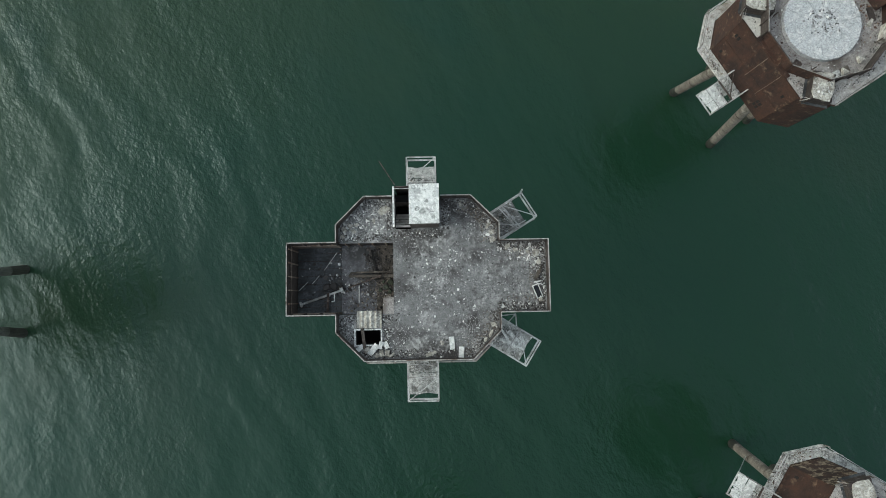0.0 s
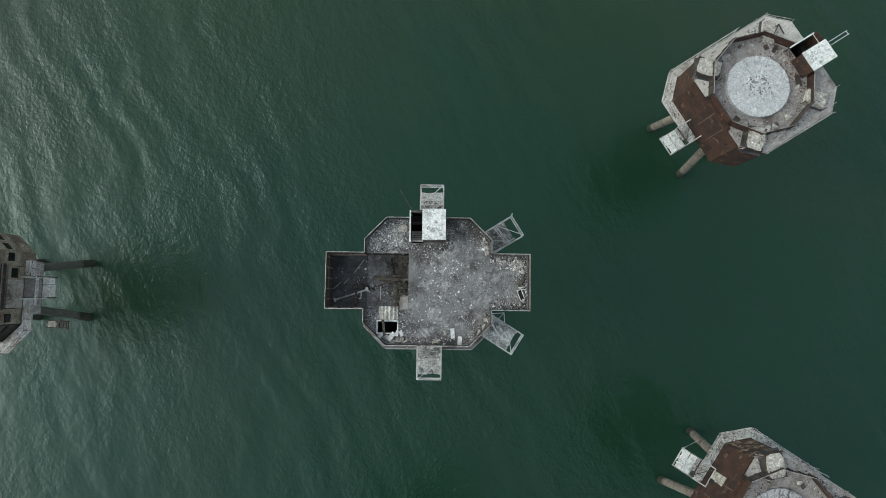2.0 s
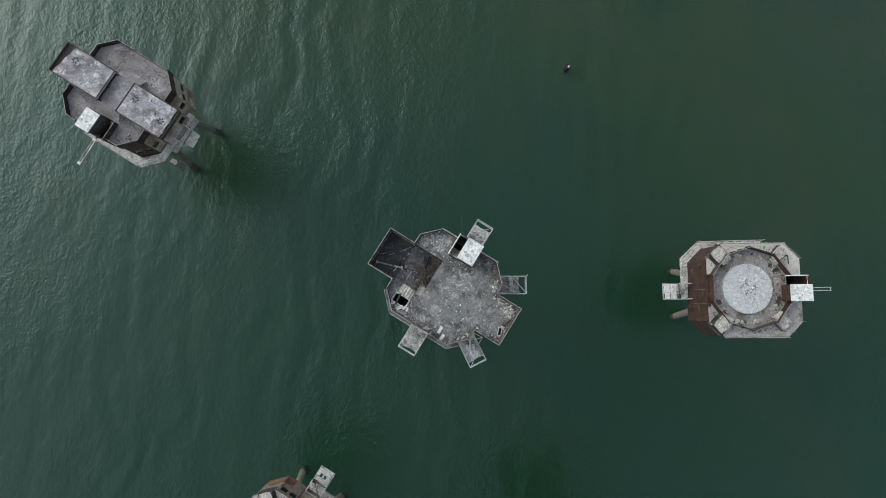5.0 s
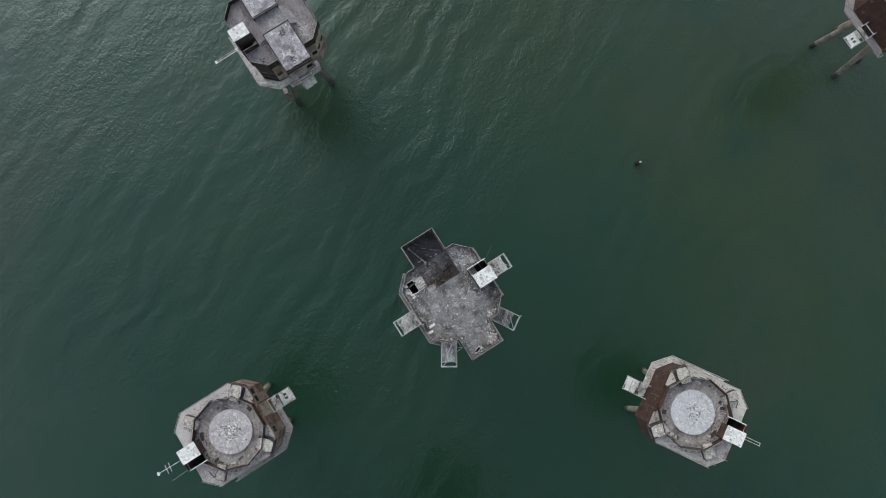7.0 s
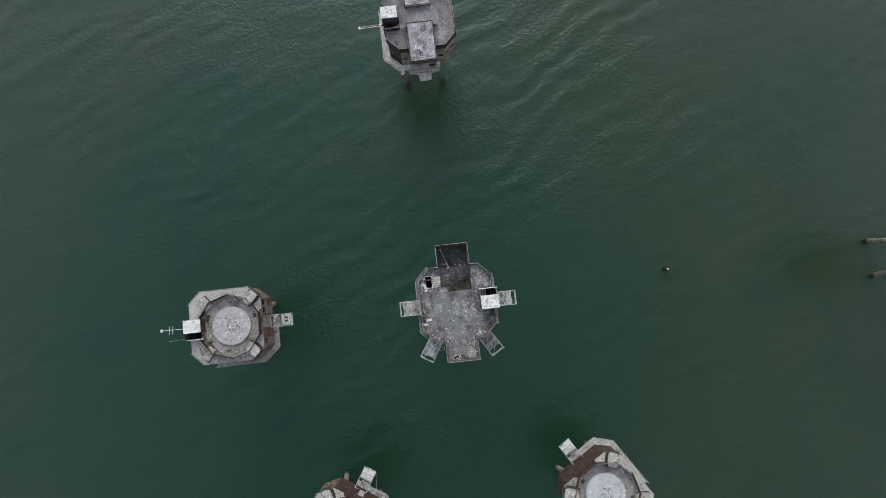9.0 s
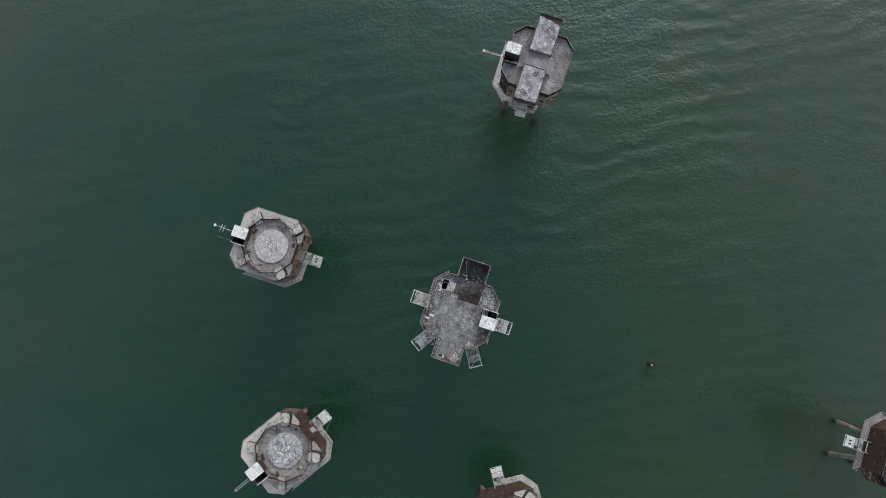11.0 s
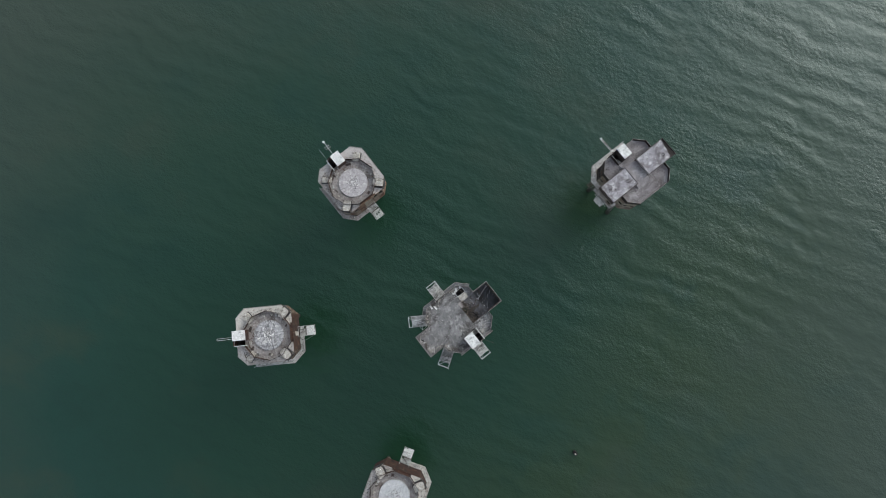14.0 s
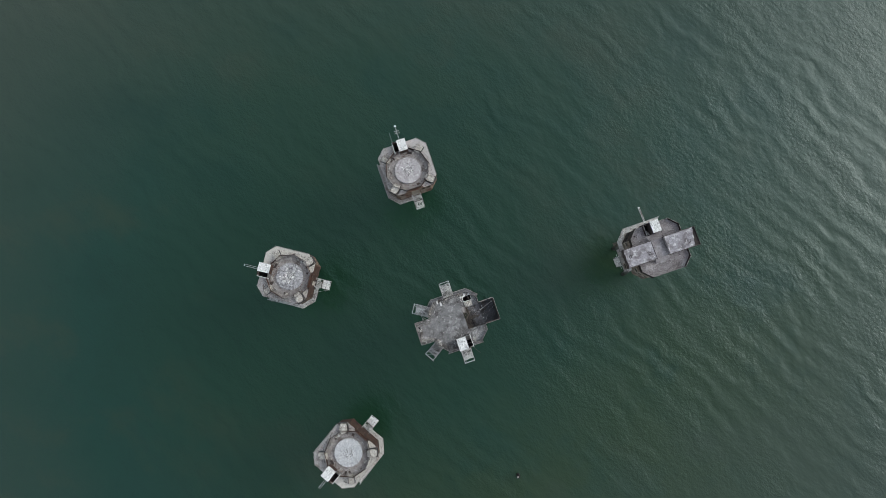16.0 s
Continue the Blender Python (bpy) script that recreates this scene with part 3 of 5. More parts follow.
def platform(tower, m, length, width, z, decked=0.75, seed=0, frame_mat=None, up=0.9, deck_m=None, top=True, crossed=False):
    """A walkway stub: m at its root, outward along +x. A frame with a floor over the first part and rails above."""
    r = random.Random(seed)
    fm = frame_mat or rail_mat
    hw = width / 2
    P = lambda x, y, dz: m @ Vector((x, y, z + dz))
    stub = made("platform", fm, tower, lambda bm: [
        beam(bm, P(0, -hw, -0.1), P(length, -hw, -0.1), 0.12, 0.18), beam(bm, P(0, hw, -0.1), P(length, hw, -0.1), 0.12, 0.18),
        beam(bm, P(length, -hw, -0.1), P(length, hw, -0.1), 0.12), beam(bm, P(length * 0.5, -hw, -0.12), P(length * 0.5, hw, -0.12), 0.1)])
    n = max(2, round(length * decked / 0.75))
    edge = [0.0]
    for i in range(n):
        edge.append(edge[-1] + r.uniform(0.7, 1.3))
    edge = [e * length * decked / edge[-1] for e in edge]
    for i in range(n):
        x0, x1 = edge[i] + 0.006, edge[i + 1] - 0.006
        q = hw - 0.06
        ragged = [(x0, -q), (x1 - r.uniform(0, 0.02), -q), (x1 - r.uniform(0, 0.02), -q * 0.3), (x1 - (r.uniform(0.04, 0.14) if i == n - 1 else r.uniform(0, 0.03)), q * 0.35), (x1, q), (x0, q)]
        turned = [m @ Vector((x, y, 0)) for x, y in ragged]
        dz = r.uniform(-0.03, 0.02)
        made("floor_plate", deck_m or grate_mat, stub, lambda bm: prism(bm, [(v.x, v.y) for v in turned], z - 0.03 + dz, z + 0.01 + dz))
    for k in range(3):
        a, b = r.uniform(0.1, length * decked), r.uniform(0.1, length * decked)
        made("loose_bar", fm, stub, beam, P(a, -hw * r.uniform(0.2, 0.9), 0.04), P(b, hw * r.uniform(0.2, 0.9), 0.06), r.choice((0.035, 0.05, 0.07)))
    for s in (-hw, hw):
        for k, x in enumerate((0.15, length * 0.5, length)):
            made("rail_post", fm, stub, beam, P(x, s, 0), P(x + r.uniform(-0.06, 0.06), s, up), 0.07)
        if top:
            made("rail", fm, stub, beam, P(0, s, up), P(length, s, up), 0.09)
        made("brace", fm, stub, beam, P(length * 0.05, s, 0.05), P(length * 0.5, s, up), 0.05)
    if top:
        made("rail", fm, stub, beam, P(length, -hw, up), P(length, hw, up), 0.09)
        made("cross_bar", fm, stub, beam, P(length * 0.5, -hw, up), P(length * 0.5, hw, up), 0.07)
        made("brace", fm, stub, beam, P(length * 0.5, hw, up), P(length, -hw, up), 0.06)
    if crossed:
        for a, b in ((0.42, 0.52), (0.5, 0.58)):
            made("cross_bar", fm, stub, beam, P(length * a, hw, up - 0.1), P(length * b, -hw, up - 0.1), 0.09)
        made("fallen_rail", fm, stub, beam, P(length * 0.1, -hw * 0.86, 0.12), P(length * 0.98, -hw * 1.06, 0.2), 0.1)
        made("fallen_rail", fm, stub, beam, P(length * 0.3, -hw * 0.7, 0.1), P(length * 0.8, -hw * 0.8, 0.1), 0.07)
        made("upright", fm, stub, beam, P(length, hw, 0), P(length + 0.05, hw + 0.1, 1.6), 0.1)
    return stub


def gallery(tower, runs, z, mat, seed=0):
    """A narrow walkway round the foot of the house: quads (inner a, inner b, outer b, outer a)."""
    for k, quad in enumerate(runs):
        made("gallery_floor", mat, tower, lambda bm: prism(bm, quad, z - 0.12, z))
        railing(tower, [quad[3], quad[2]], z, 1.0, rim_mat if k % 2 else rail_mat, 1.1, 2, 0.06, 0.14, seed + k, 0.15)


def gun_stub(tower, m, z, seed, outer_mat, inner_mat, holes=False, closed=True):
    """The walkway stub of a gun tower: an open frame at the wall, a plated end beyond it."""
    r = random.Random(seed)
    P = lambda x, y, dz: m @ Vector((x, y, z + dz))
    hw = 0.98
    stub = made("platform", rail_mat, tower, lambda bm: [
        beam(bm, P(0, -hw, -0.1), P(3.3, -hw, -0.1), 0.12, 0.18), beam(bm, P(0, hw, -0.1), P(3.3, hw, -0.1), 0.12, 0.18),
        beam(bm, P(1.55, -hw, -0.08), P(1.55, hw, -0.08), 0.12), beam(bm, P(3.25, -hw, -0.1), P(3.25, hw, -0.1), 0.1)])
    for y0, y1, x0, x1 in ((-0.92, -0.3, 0.1, 1.5), (-0.26, 0.36, 0.1, 1.5), (0.4, 0.92, 0.1, 1.0)):
        quad = [m @ Vector((x, y, 0)) for x, y in ((x0, y0), (x1, y0), (x1 - 0.06, y1), (x0, y1))]
        made("grating", inner_mat, stub, lambda bm: prism(bm, [(v.x, v.y) for v in quad], z - 0.05, z - 0.01))
    if holes:
        parts = ((1.62, 2.05, -0.95, 0.95), (2.1, 2.5, -0.95, -0.35), (2.1, 2.5, -0.05, 0.2), (2.1, 2.5, 0.5, 0.95), (2.55, 3.2, -0.95, 0.9))
    else:
        parts = ((1.62, 2.35, -0.95, 0.95), (2.4, 3.25, -0.95, 0.1), (2.4, 3.15, 0.14, 0.95))
    for x0, x1, y0, y1 in parts:
        edge = [(x1 + (r.uniform(-0.16, 0.08) if x1 > 3 else 0.0), y0 + (y1 - y0) * i / 5) for i in range(6)]
        quad = [m @ Vector((x + r.uniform(-0.03, 0.03), y + r.uniform(-0.02, 0.02), 0)) for x, y in [(x0, y0)] + edge + [(x0, y1)]]
        made("end_plate", outer_mat, stub, lambda bm: prism(bm, [(v.x, v.y) for v in quad], z - 0.02, z + 0.03 + r.uniform(0, 0.02)))
    for s in (-hw, hw):
        made("rail", rail_mat, stub, beam, P(-0.7, s, 0.95), P(1.6, s, 0.95), 0.11)
        made("rail", darkrail_mat, stub, beam, P(1.6, s, 0.9), P(3.3, s, 0.75), 0.05)
        for x in (0.05, 1.58, 3.25):
            made("rail_post", rail_mat, stub, beam, P(x, s, 0), P(x + r.uniform(-0.05, 0.05), s, 0.95), 0.08)
    if closed:
        made("cross_bar", rail_mat, stub, beam, P(0.0, -hw, 0.95), P(0.0, hw, 0.95), 0.12)
    made("cross_bar", darkrail_mat, stub, beam, P(1.6, -hw, 0.95), P(1.6, hw, 0.95), 0.1)
    made("brace", darkrail_mat, stub, beam, P(0.0, -hw, 0.95), P(1.6, hw * 0.7, 0.95), 0.06)
    made("brace", darkrail_mat, stub, beam, P(0.0, hw, 0.95), P(-0.6, -hw * 0.3, 0.9), 0.05)
    return stub


# ---- central tower: open roof, roofless west bay, four walkway stubs ----
C_DECK, C_TOP, C_PIT, C_FOOT = 26.0, 27.0, 24.2, 20.2
central = thing("sea_fort_tower", pose(0, 0, 0), "grey octagonal sea fort tower with a littered roof", "sea fort", "sea fort towers")
CO = 5.4
CC = 3.55
BW, BE = 2.38, 8.62
slab = bmesh.new()
prism(slab, [(-5.4, 2.4), (-1.5, 2.4), (-1.5, 5.4), (-CC, CO), (-CO, CC)], C_DECK - 0.25, C_DECK)
part("deck_slab", slab, deck_mat, central)
made("deck_slab", deck_mat, central, lambda bm: prism(bm, [(-0.42, 2.4), (CO, 2.4), (CO, CC), (CC, CO), (-0.42, CO)], C_DECK - 0.25, C_DECK))
made("deck_slab", deck_mat, central, lambda bm: box(bm, -1.5, -0.42, 2.4, 3.3, C_DECK - 0.25, C_DECK))
made("deck_slab", deck_mat, central, lambda bm: box(bm, -1.68, BE, -2.4, 2.4, C_DECK - 0.25, C_DECK))
made("deck_slab", deck_mat, central, lambda bm: prism(bm, [(-2.57, -CO), (CC, -CO), (CO, -CC), (CO, -2.4), (-2.57, -2.4)], C_DECK - 0.25, C_DECK))
made("deck_slab", deck_mat, central, lambda bm: prism(bm, [(-CO, -CC), (-4.23, -4.72), (-4.23, -2.4), (-CO, -2.4)], C_DECK - 0.25, C_DECK))
made("deck_slab", deck_mat, central, lambda bm: box(bm, -4.23, -2.57, -3.45, -2.4, C_DECK - 0.25, C_DECK))
made("deck_slab", deck_mat, central, lambda bm: prism(bm, [(-4.23, -4.72), (-CC, -CO), (-2.57, -CO), (-2.57, -4.4), (-4.23, -4.4)], C_DECK - 0.25, C_DECK))
# roofless bay: boards, a grey slab, brown rubble floor
for i in range(9):
    y = -2.4 + i * 4.8 / 9
    made("floor_board", wood_mat, central, lambda bm: box(bm, -8.5, -5.42, y + 0.015, y + 4.8 / 9 - 0.015, C_PIT - 0.1, C_PIT + 0.01 * (i % 3)))
made("grey_floor", floor2_mat, central, lambda bm: box(bm, -5.42, -3.0, -2.4, 2.4, C_PIT - 0.1, C_PIT + 0.02))
made("grey_slab", floor2_mat, central, lambda bm: box(bm, -5.4, -3.75, 0.45, 2.25, C_PIT + 0.03, C_PIT + 0.09))
made("brown_floor", brown_mat, central, lambda bm: box(bm, -3.0, -1.7, -2.4, 2.4, C_PIT - 0.1, C_PIT + 0.03))
for y0, y1 in ((2.4, 2.48), (-2.48, -2.4)):
    made("bay_wall", parapet_mat, central, lambda bm: box(bm, -BE, -1.68, y0, y1, C_PIT - 0.2, C_DECK - 0.26))
made("bay_wall", brown_mat, central, lambda bm: box(bm, -1.68, -1.6, -2.4, 2.4, C_PIT - 0.2, C_DECK - 0.26))
made("bay_wall", parapet_mat, central, lambda bm: box(bm, -BE, -BE + 0.08, -2.4, 2.4, C_PIT - 0.2, C_DECK - 0.26))
for y in (-1.6, -0.7, 0.2, 1.1, 2.0):
    made("stud", tan_mat, central, lambda bm: box(bm, -BE + 0.08, -BE + 0.16, y - 0.04, y + 0.04, C_PIT, C_TOP - 0.05))
for x in (-7.6, -6.7, -5.8, -4.9, -4.0, -3.1, -2.2):
    made("stud", tan_mat, central, lambda bm: box(bm, x - 0.04, x + 0.04, 2.3, 2.4, C_PIT, C_DECK))
outline = [(CO, -BW), (CO, -CC), (CC, -CO), (-CC, -CO), (-CO, -CC), (-CO, -BW), (-BE, -BW), (-BE, BW), (-CO, BW), (-CO, CC), (-CC, CO), (-1.52, CO)]
outline2 = [(1.56, CO), (CC, CO), (CO, CC), (CO, BW), (BE, BW), (BE, -BW), (CO, -BW)]
# the run goes with the outside on its left, so walk it backwards
for chain in (outline[::-1], outline2[::-1]):
    for a, b in zip(chain, chain[1:]):
        parapet_run(central, a, b, C_DECK - 0.2, C_TOP, parapet_mat, rim_mat)
c_walls = octagon(5.32, 3.5)
for k in range(8):
    wall_run(central, c_walls[k], c_walls[(k + 1) % 8], C_FOOT, C_PIT - 0.25 if k == 4 else C_DECK - 0.3, (tan_mat, rust_mat, tan_mat), ((1, 0.3), (1, 0.7)), seed=k)
made("house_floor", black_mat, central, lambda bm: prism(bm, octagon(5.2, 3.4), C_FOOT, C_FOOT + 0.15))
for s in (1, -1):
    made("bay_underside", rust_mat, central, lambda bm: box(bm, min(s * 5.42, s * 8.5), max(s * 5.42, s * 8.5), -2.3, 2.3, C_DECK - 2.2, C_DECK - 1.95))
    made("bay_side", tan_mat, central, lambda bm: box(bm, min(s * 5.42, s * 8.55), max(s * 5.42, s * 8.55), 2.26, 2.33, C_DECK - 2.2, C_DECK - 0.3))
    made("bay_side", tan_mat, central, lambda bm: box(bm, min(s * 5.42, s * 8.55), max(s * 5.42, s * 8.55), -2.33, -2.26, C_DECK - 2.2, C_DECK - 0.3))
made("bay_end", tan_mat, central, lambda bm: box(bm, 8.5, 8.58, -2.3, 2.3, C_DECK - 2.2, C_DECK - 0.3))
stair_hut(central, pose(-0.42 + 0.0, 3.37, 0, 0, 0, 90) @ pose(0, 0, 0), C_DECK, 27.85)
legs(central, ((-3.4, -3.4), (3.4, -3.4), (3.4, 3.4), (-3.4, 3.4)), ((-2, -2), (2, -2), (2, 2), (-2, 2)), C_FOOT)
platform(central, pose(0.17, 5.4, 0, 0, 0, 90), 3.75, 2.15, 21.2, 0.86, 3)
platform(central, pose(0.1, -5.4, 0, 0, 0, -90), 3.4, 2.2, 21.2, 0.9, 4)
platform(central, pose(5.2, 3.6, 0, 0, 0, 32), 3.5, 2.1, 21.2, 0.78, 5, deck_m=stub_floor_mat, crossed=True)
platform(central, pose(5.2, -3.7, 0, 0, 0, -32), 3.5, 2.1, 21.2, 0.86, 6)
for x, y, a, sx, sy in ((6.5, -4.75, -20, 1.5, 0.22), (6.9, -4.4, -48, 1.3, 0.3), (7.1, -5.0, -10, 0.9, 0.4), (6.2, -4.2, -60, 1.1, 0.16), (7.5, -4.7, -70, 0.8, 0.24)):
    lone("torn_sheet", white_mat, lambda bm: block(bm, pose(x, y, 21.24, 3, 4, a), sx, sy, 0.04), label="torn white sheet lying on the walkway stub", category="sheet", group="torn sheets on the walkway")
ledge_in, ledge_out = octagon(5.45, 3.6), octagon(6.15, 4.05)
for k in (2, 5, 6, 7):
    j = (k + 1) % 8
    made("ledge", floor2_mat, central, lambda bm: prism(bm, [ledge_in[k], ledge_in[j], ledge_out[j], ledge_out[k]], 20.5, 20.62))
    made("ledge_edge", rim_mat, central, beam, (*ledge_out[k], 20.64), (*ledge_out[j], 20.64), 0.1, 0.12)
made("aerial", darkrail_mat, central, beam, (-1.45, 6.1, 27.2), (-2.45, 7.65, 27.6), 0.06)
# hatch
for x0, x1, y0, y1 in ((-4.33, -4.23, -4.5, -3.35), (-2.57, -2.47, -4.5, -3.35), (-4.23, -2.57, -3.45, -3.35), (-4.23, -2.57, -4.5, -4.4)):
    made("hatch_frame", white_mat, central, lambda bm: box(bm, x0, x1, y0, y1, C_DECK, C_DECK + 0.12))
# Shade of the open shaft, painted as black sides and floor.
for x0, x1, y0, y1 in ((-4.29, -4.23, -4.46, -3.39), (-2.57, -2.51, -4.46, -3.39), (-4.23, -2.57, -3.45, -3.39), (-4.23, -2.57, -4.46, -4.4)):
    made("shaded_shaft_side", black_mat, central, lambda bm: box(bm, x0, x1, y0, y1, C_DECK - 2.4, C_DECK - 0.26))
made("shaded_shaft_floor", black_mat, central, lambda bm: box(bm, -4.29, -2.51, -4.46, -3.39, C_DECK - 2.5, C_DECK - 2.4))
# what is left of the roof over the bay
made("broken_slab", ring_mat, central, lambda bm: prism(bm, [(-2.4, -2.4), (-1.68, -2.4), (-1.68, -1.3), (-2.0, -1.2), (-2.38, -1.35)], C_DECK - 0.2, C_DECK + 0.01))
made("roof_beam", brown_mat, central, beam, (-4.9, 0.25, C_PIT + 0.12), (-1.7, 0.2, C_PIT + 0.5), 0.2, 0.14)
made("roof_beam", brown_mat, central, beam, (-4.8, 0.48, C_PIT + 0.12), (-1.7, 0.52, C_PIT + 0.5), 0.12, 0.1)
made("roof_beam", darkrail_mat, central, beam, (-4.9, -0.55, C_PIT + 0.1), (-2.6, 0.25, C_PIT + 0.62), 0.1)


# ---- gun towers ----
G_DECK, G_FOOT, G_GAL = 22.6, 16.4, 17.0


def gun_tower(cx, cy, turn, label, plates, near_windows, seed, mast="twin", gal_mat=None, balcony_mat=None, base_mat=None, side_mat=None, top_mat=None, boom=8.0):
    r = random.Random(seed)
    tower = thing("sea_fort_tower", pose(cx, cy, 0, 0, 0, turn), label, "sea fort", "sea fort towers")
    made("deck_slab", top_mat or lime_deck_mat, tower, lambda bm: prism(bm, [(5.6, -3.75), (5.6, -1.5), (5.6, 0.5), (3.3, 0.5), (3.3, 1.75), (5.6, 1.75), (5.6, 3.75), (3.8, 5.65), (-3.65, 5.65), (-5.5, 3.75), (-5.5, -3.65), (-3.65, -5.5), (3.7, -5.5)], G_DECK - 0.2, G_DECK))
    w = octagon(5.45, 3.6)
    for k in range(8):
        near = k in (4, 3, 5)
        wall_run(tower, w[k], w[(k + 1) % 8], G_FOOT, G_DECK - 0.22, ((streak_mat,) if side_mat and k != 4 else plates) if near else (tan_mat, rust_mat), near_windows.get(k, ((1, 0.3), (1, 0.7))), pitch=2.4 if near and plates[0] is rust_mat else 1.2, seed=seed + k, gap=0.012 if near and plates[0] is rust_mat else 0.025)
    made("house_floor", black_mat, tower, lambda bm: prism(bm, octagon(5.3, 3.5), G_FOOT, G_FOOT + 0.12))
    # edge kerb
    edge = octagon(5.58, 3.72)
    for k in range(8):
        a, b = Vector((*edge[k], G_DECK)), Vector((*edge[(k + 1) % 8], G_DECK))
        if k != 0:
            made("kerb", rim_mat if k not in (4, 5) else plates[0], tower, beam, a, b, 0.08, 0.09)
            if k in (1, 2, 3, 5, 6, 7):
                railing(tower, [edge[k], edge[(k + 1) % 8]], G_DECK + 0.05, 0.4, rim_mat, 1.0, 1, 0.045, 0.1, seed * 3 + k, 0.2)
    made("wall_cap", plates[0], tower, lambda bm: box(bm, -5.56, -5.24, -1.9, 1.9, G_DECK + 0.004, G_DECK + 0.16))
    # gun ring
    cxr, cyr, rr = -0.68, 0.2, 4.85
    ring = [(cxr + rr * math.cos(math.pi * (2 * i + 1) / 10), cyr + rr * math.sin(math.pi * (2 * i + 1) / 10)) for i in range(10)]
    made("gun_deck", ring_mat, tower, lambda bm: prism(bm, [(cxr + (p[0] - cxr) * 0.985, cyr + (p[1] - cyr) * 0.985) for p in ring], G_DECK + 0.004, G_DECK + 0.06))
    for k in range(10):
        a, b = ring[(k + 1) % 10], ring[k]
        if k == 9:
            continue
        parapet_run(tower, a, b, G_DECK, G_DECK + 1.15, (rust_mat, rust_mat, parapet_mat, parapet_mat, rust_mat, rust_mat, parapet_mat, parapet_mat, rust_mat)[k], (rim_mat, darkrail_mat, rim_mat)[k % 3], 0.05, 0.9)
    disc = made("gun_base", base_mat or disc_mat, tower, lambda bm: tube(bm, (-0.92, 0.15, G_DECK + 0.07), (-0.92, 0.15, G_DECK + 0.42), 2.98, 2.95, 18), label="pale round concrete gun base")
    for i in range(16):
        a = 2 * math.pi * (i + 0.5 * r.random()) / 16
        rad = 0.25 + 0.55 * r.random()
        made("holding_bolt", black_mat, disc, tube, (-0.92 + rad * 1.6 * math.cos(a), 0.15 + rad * 1.6 * math.sin(a), G_DECK + 0.42), (-0.92 + rad * 1.6 * math.cos(a), 0.15 + rad * 1.6 * math.sin(a), G_DECK + 0.47), 0.055, 0.05, 6)
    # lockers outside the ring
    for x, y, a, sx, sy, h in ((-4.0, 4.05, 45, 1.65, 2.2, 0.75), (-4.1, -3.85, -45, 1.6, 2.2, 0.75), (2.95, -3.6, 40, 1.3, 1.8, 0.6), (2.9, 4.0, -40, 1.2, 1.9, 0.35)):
        # Thin dark sheet paints the shade round the locker's foot.
        made("locker_shade_sheet", wood_mat, tower, lambda bm: block(bm, pose(x - 0.05, y, G_DECK + 0.004, 0, 0, a), sx + 0.35, sy + 0.3, 0.012))
        locker = made("locker", parapet_mat if x < 0 else lime_mat, tower, lambda bm: block(bm, pose(x, y, G_DECK, 0, 0, a), sx, sy, h), label="bird-limed ready-use locker")
        lid = []
        for i in range(14):
            q = 2 * math.pi * i / 14
            cq, sq = math.cos(q), math.sin(q)
            f = 1.0 / max(abs(cq), abs(sq)) ** 0.75 * r.uniform(0.93, 1.04)
            lid.append(pose(x, y, 0, 0, 0, a) @ Vector((sx / 2 * f * cq, sy / 2 * f * sq, 0)))
        made("lid", lime_mat, locker, lambda bm: prism(bm, [(v.x, v.y) for v in lid], G_DECK + h, G_DECK + h + 0.07))
        if x < 0:
            m = pose(x, y, G_DECK, 0, 0, a)
            for s in (-1, 1):
                made("side_frame", rim_mat, locker, lambda bm: beam(bm, m @ Vector((-sx / 2 - 0.35, s * sy / 2, 0.02)), m @ Vector((-sx / 2, s * sy / 2, h)), 0.06))
            side = 1 if y > 0 else -1
            wedge = [m @ Vector(v) for v in ((-0.9, side * -1.0, 0), (0.45, side * -1.0, 0), (-0.9, side * -1.75, 0))]
            made("apron", grate_mat, locker, lambda bm: prism(bm, [(v.x, v.y) for v in wedge], G_DECK + 0.004, G_DECK + 0.05), label="pale wedge of concrete beside the locker")
        for s in (-1, 1):
            made("stanchion", darkrail_mat, locker, lambda bm: beam(bm, pose(x, y, G_DECK, 0, 0, a) @ Vector((-sx / 2 - 0.1, s * (sy / 2 + 0.1), 0)), pose(x, y, G_DECK, 0, 0, a) @ Vector((-sx / 2 - 0.1, s * (sy / 2 + 0.1), h + 0.35)), 0.07))
    stair_hut(tower, pose(3.22, 0.52, 0), G_DECK, 24.45, wall_m=rust_mat)
    # walkway stub and lower gallery on the side of the middle tower
    gun_stub(tower, pose(-5.5, 0.05, 0, 0, 0, 180), G_GAL, seed + 3, balcony_mat or grate_mat, grate_mat, mast == "dish", mast == "dish" or side_mat is not None)
    gm = gal_mat or gallery_mat
    gallery(tower, [[(-5.55, 1.1), (-5.55, 3.7), (-6.45, 4.25), (-6.45, 1.1)], [(-5.55, 3.7), (-3.7, 5.55), (-4.2, 6.35), (-6.45, 4.25)], [(-3.7, 5.55), (3.7, 5.55), (4.0, 6.4), (-4.2, 6.35)]], G_GAL, gm, seed)
    legs(tower, ((-1.45, 3.55), (-1.45, -3.55), (3.6, -3.55), (3.6, 3.55)), ((-2.75, 1.7), (-2.75, -1.7), (1.9, -1.7), (1.9, 1.7)), G_FOOT)
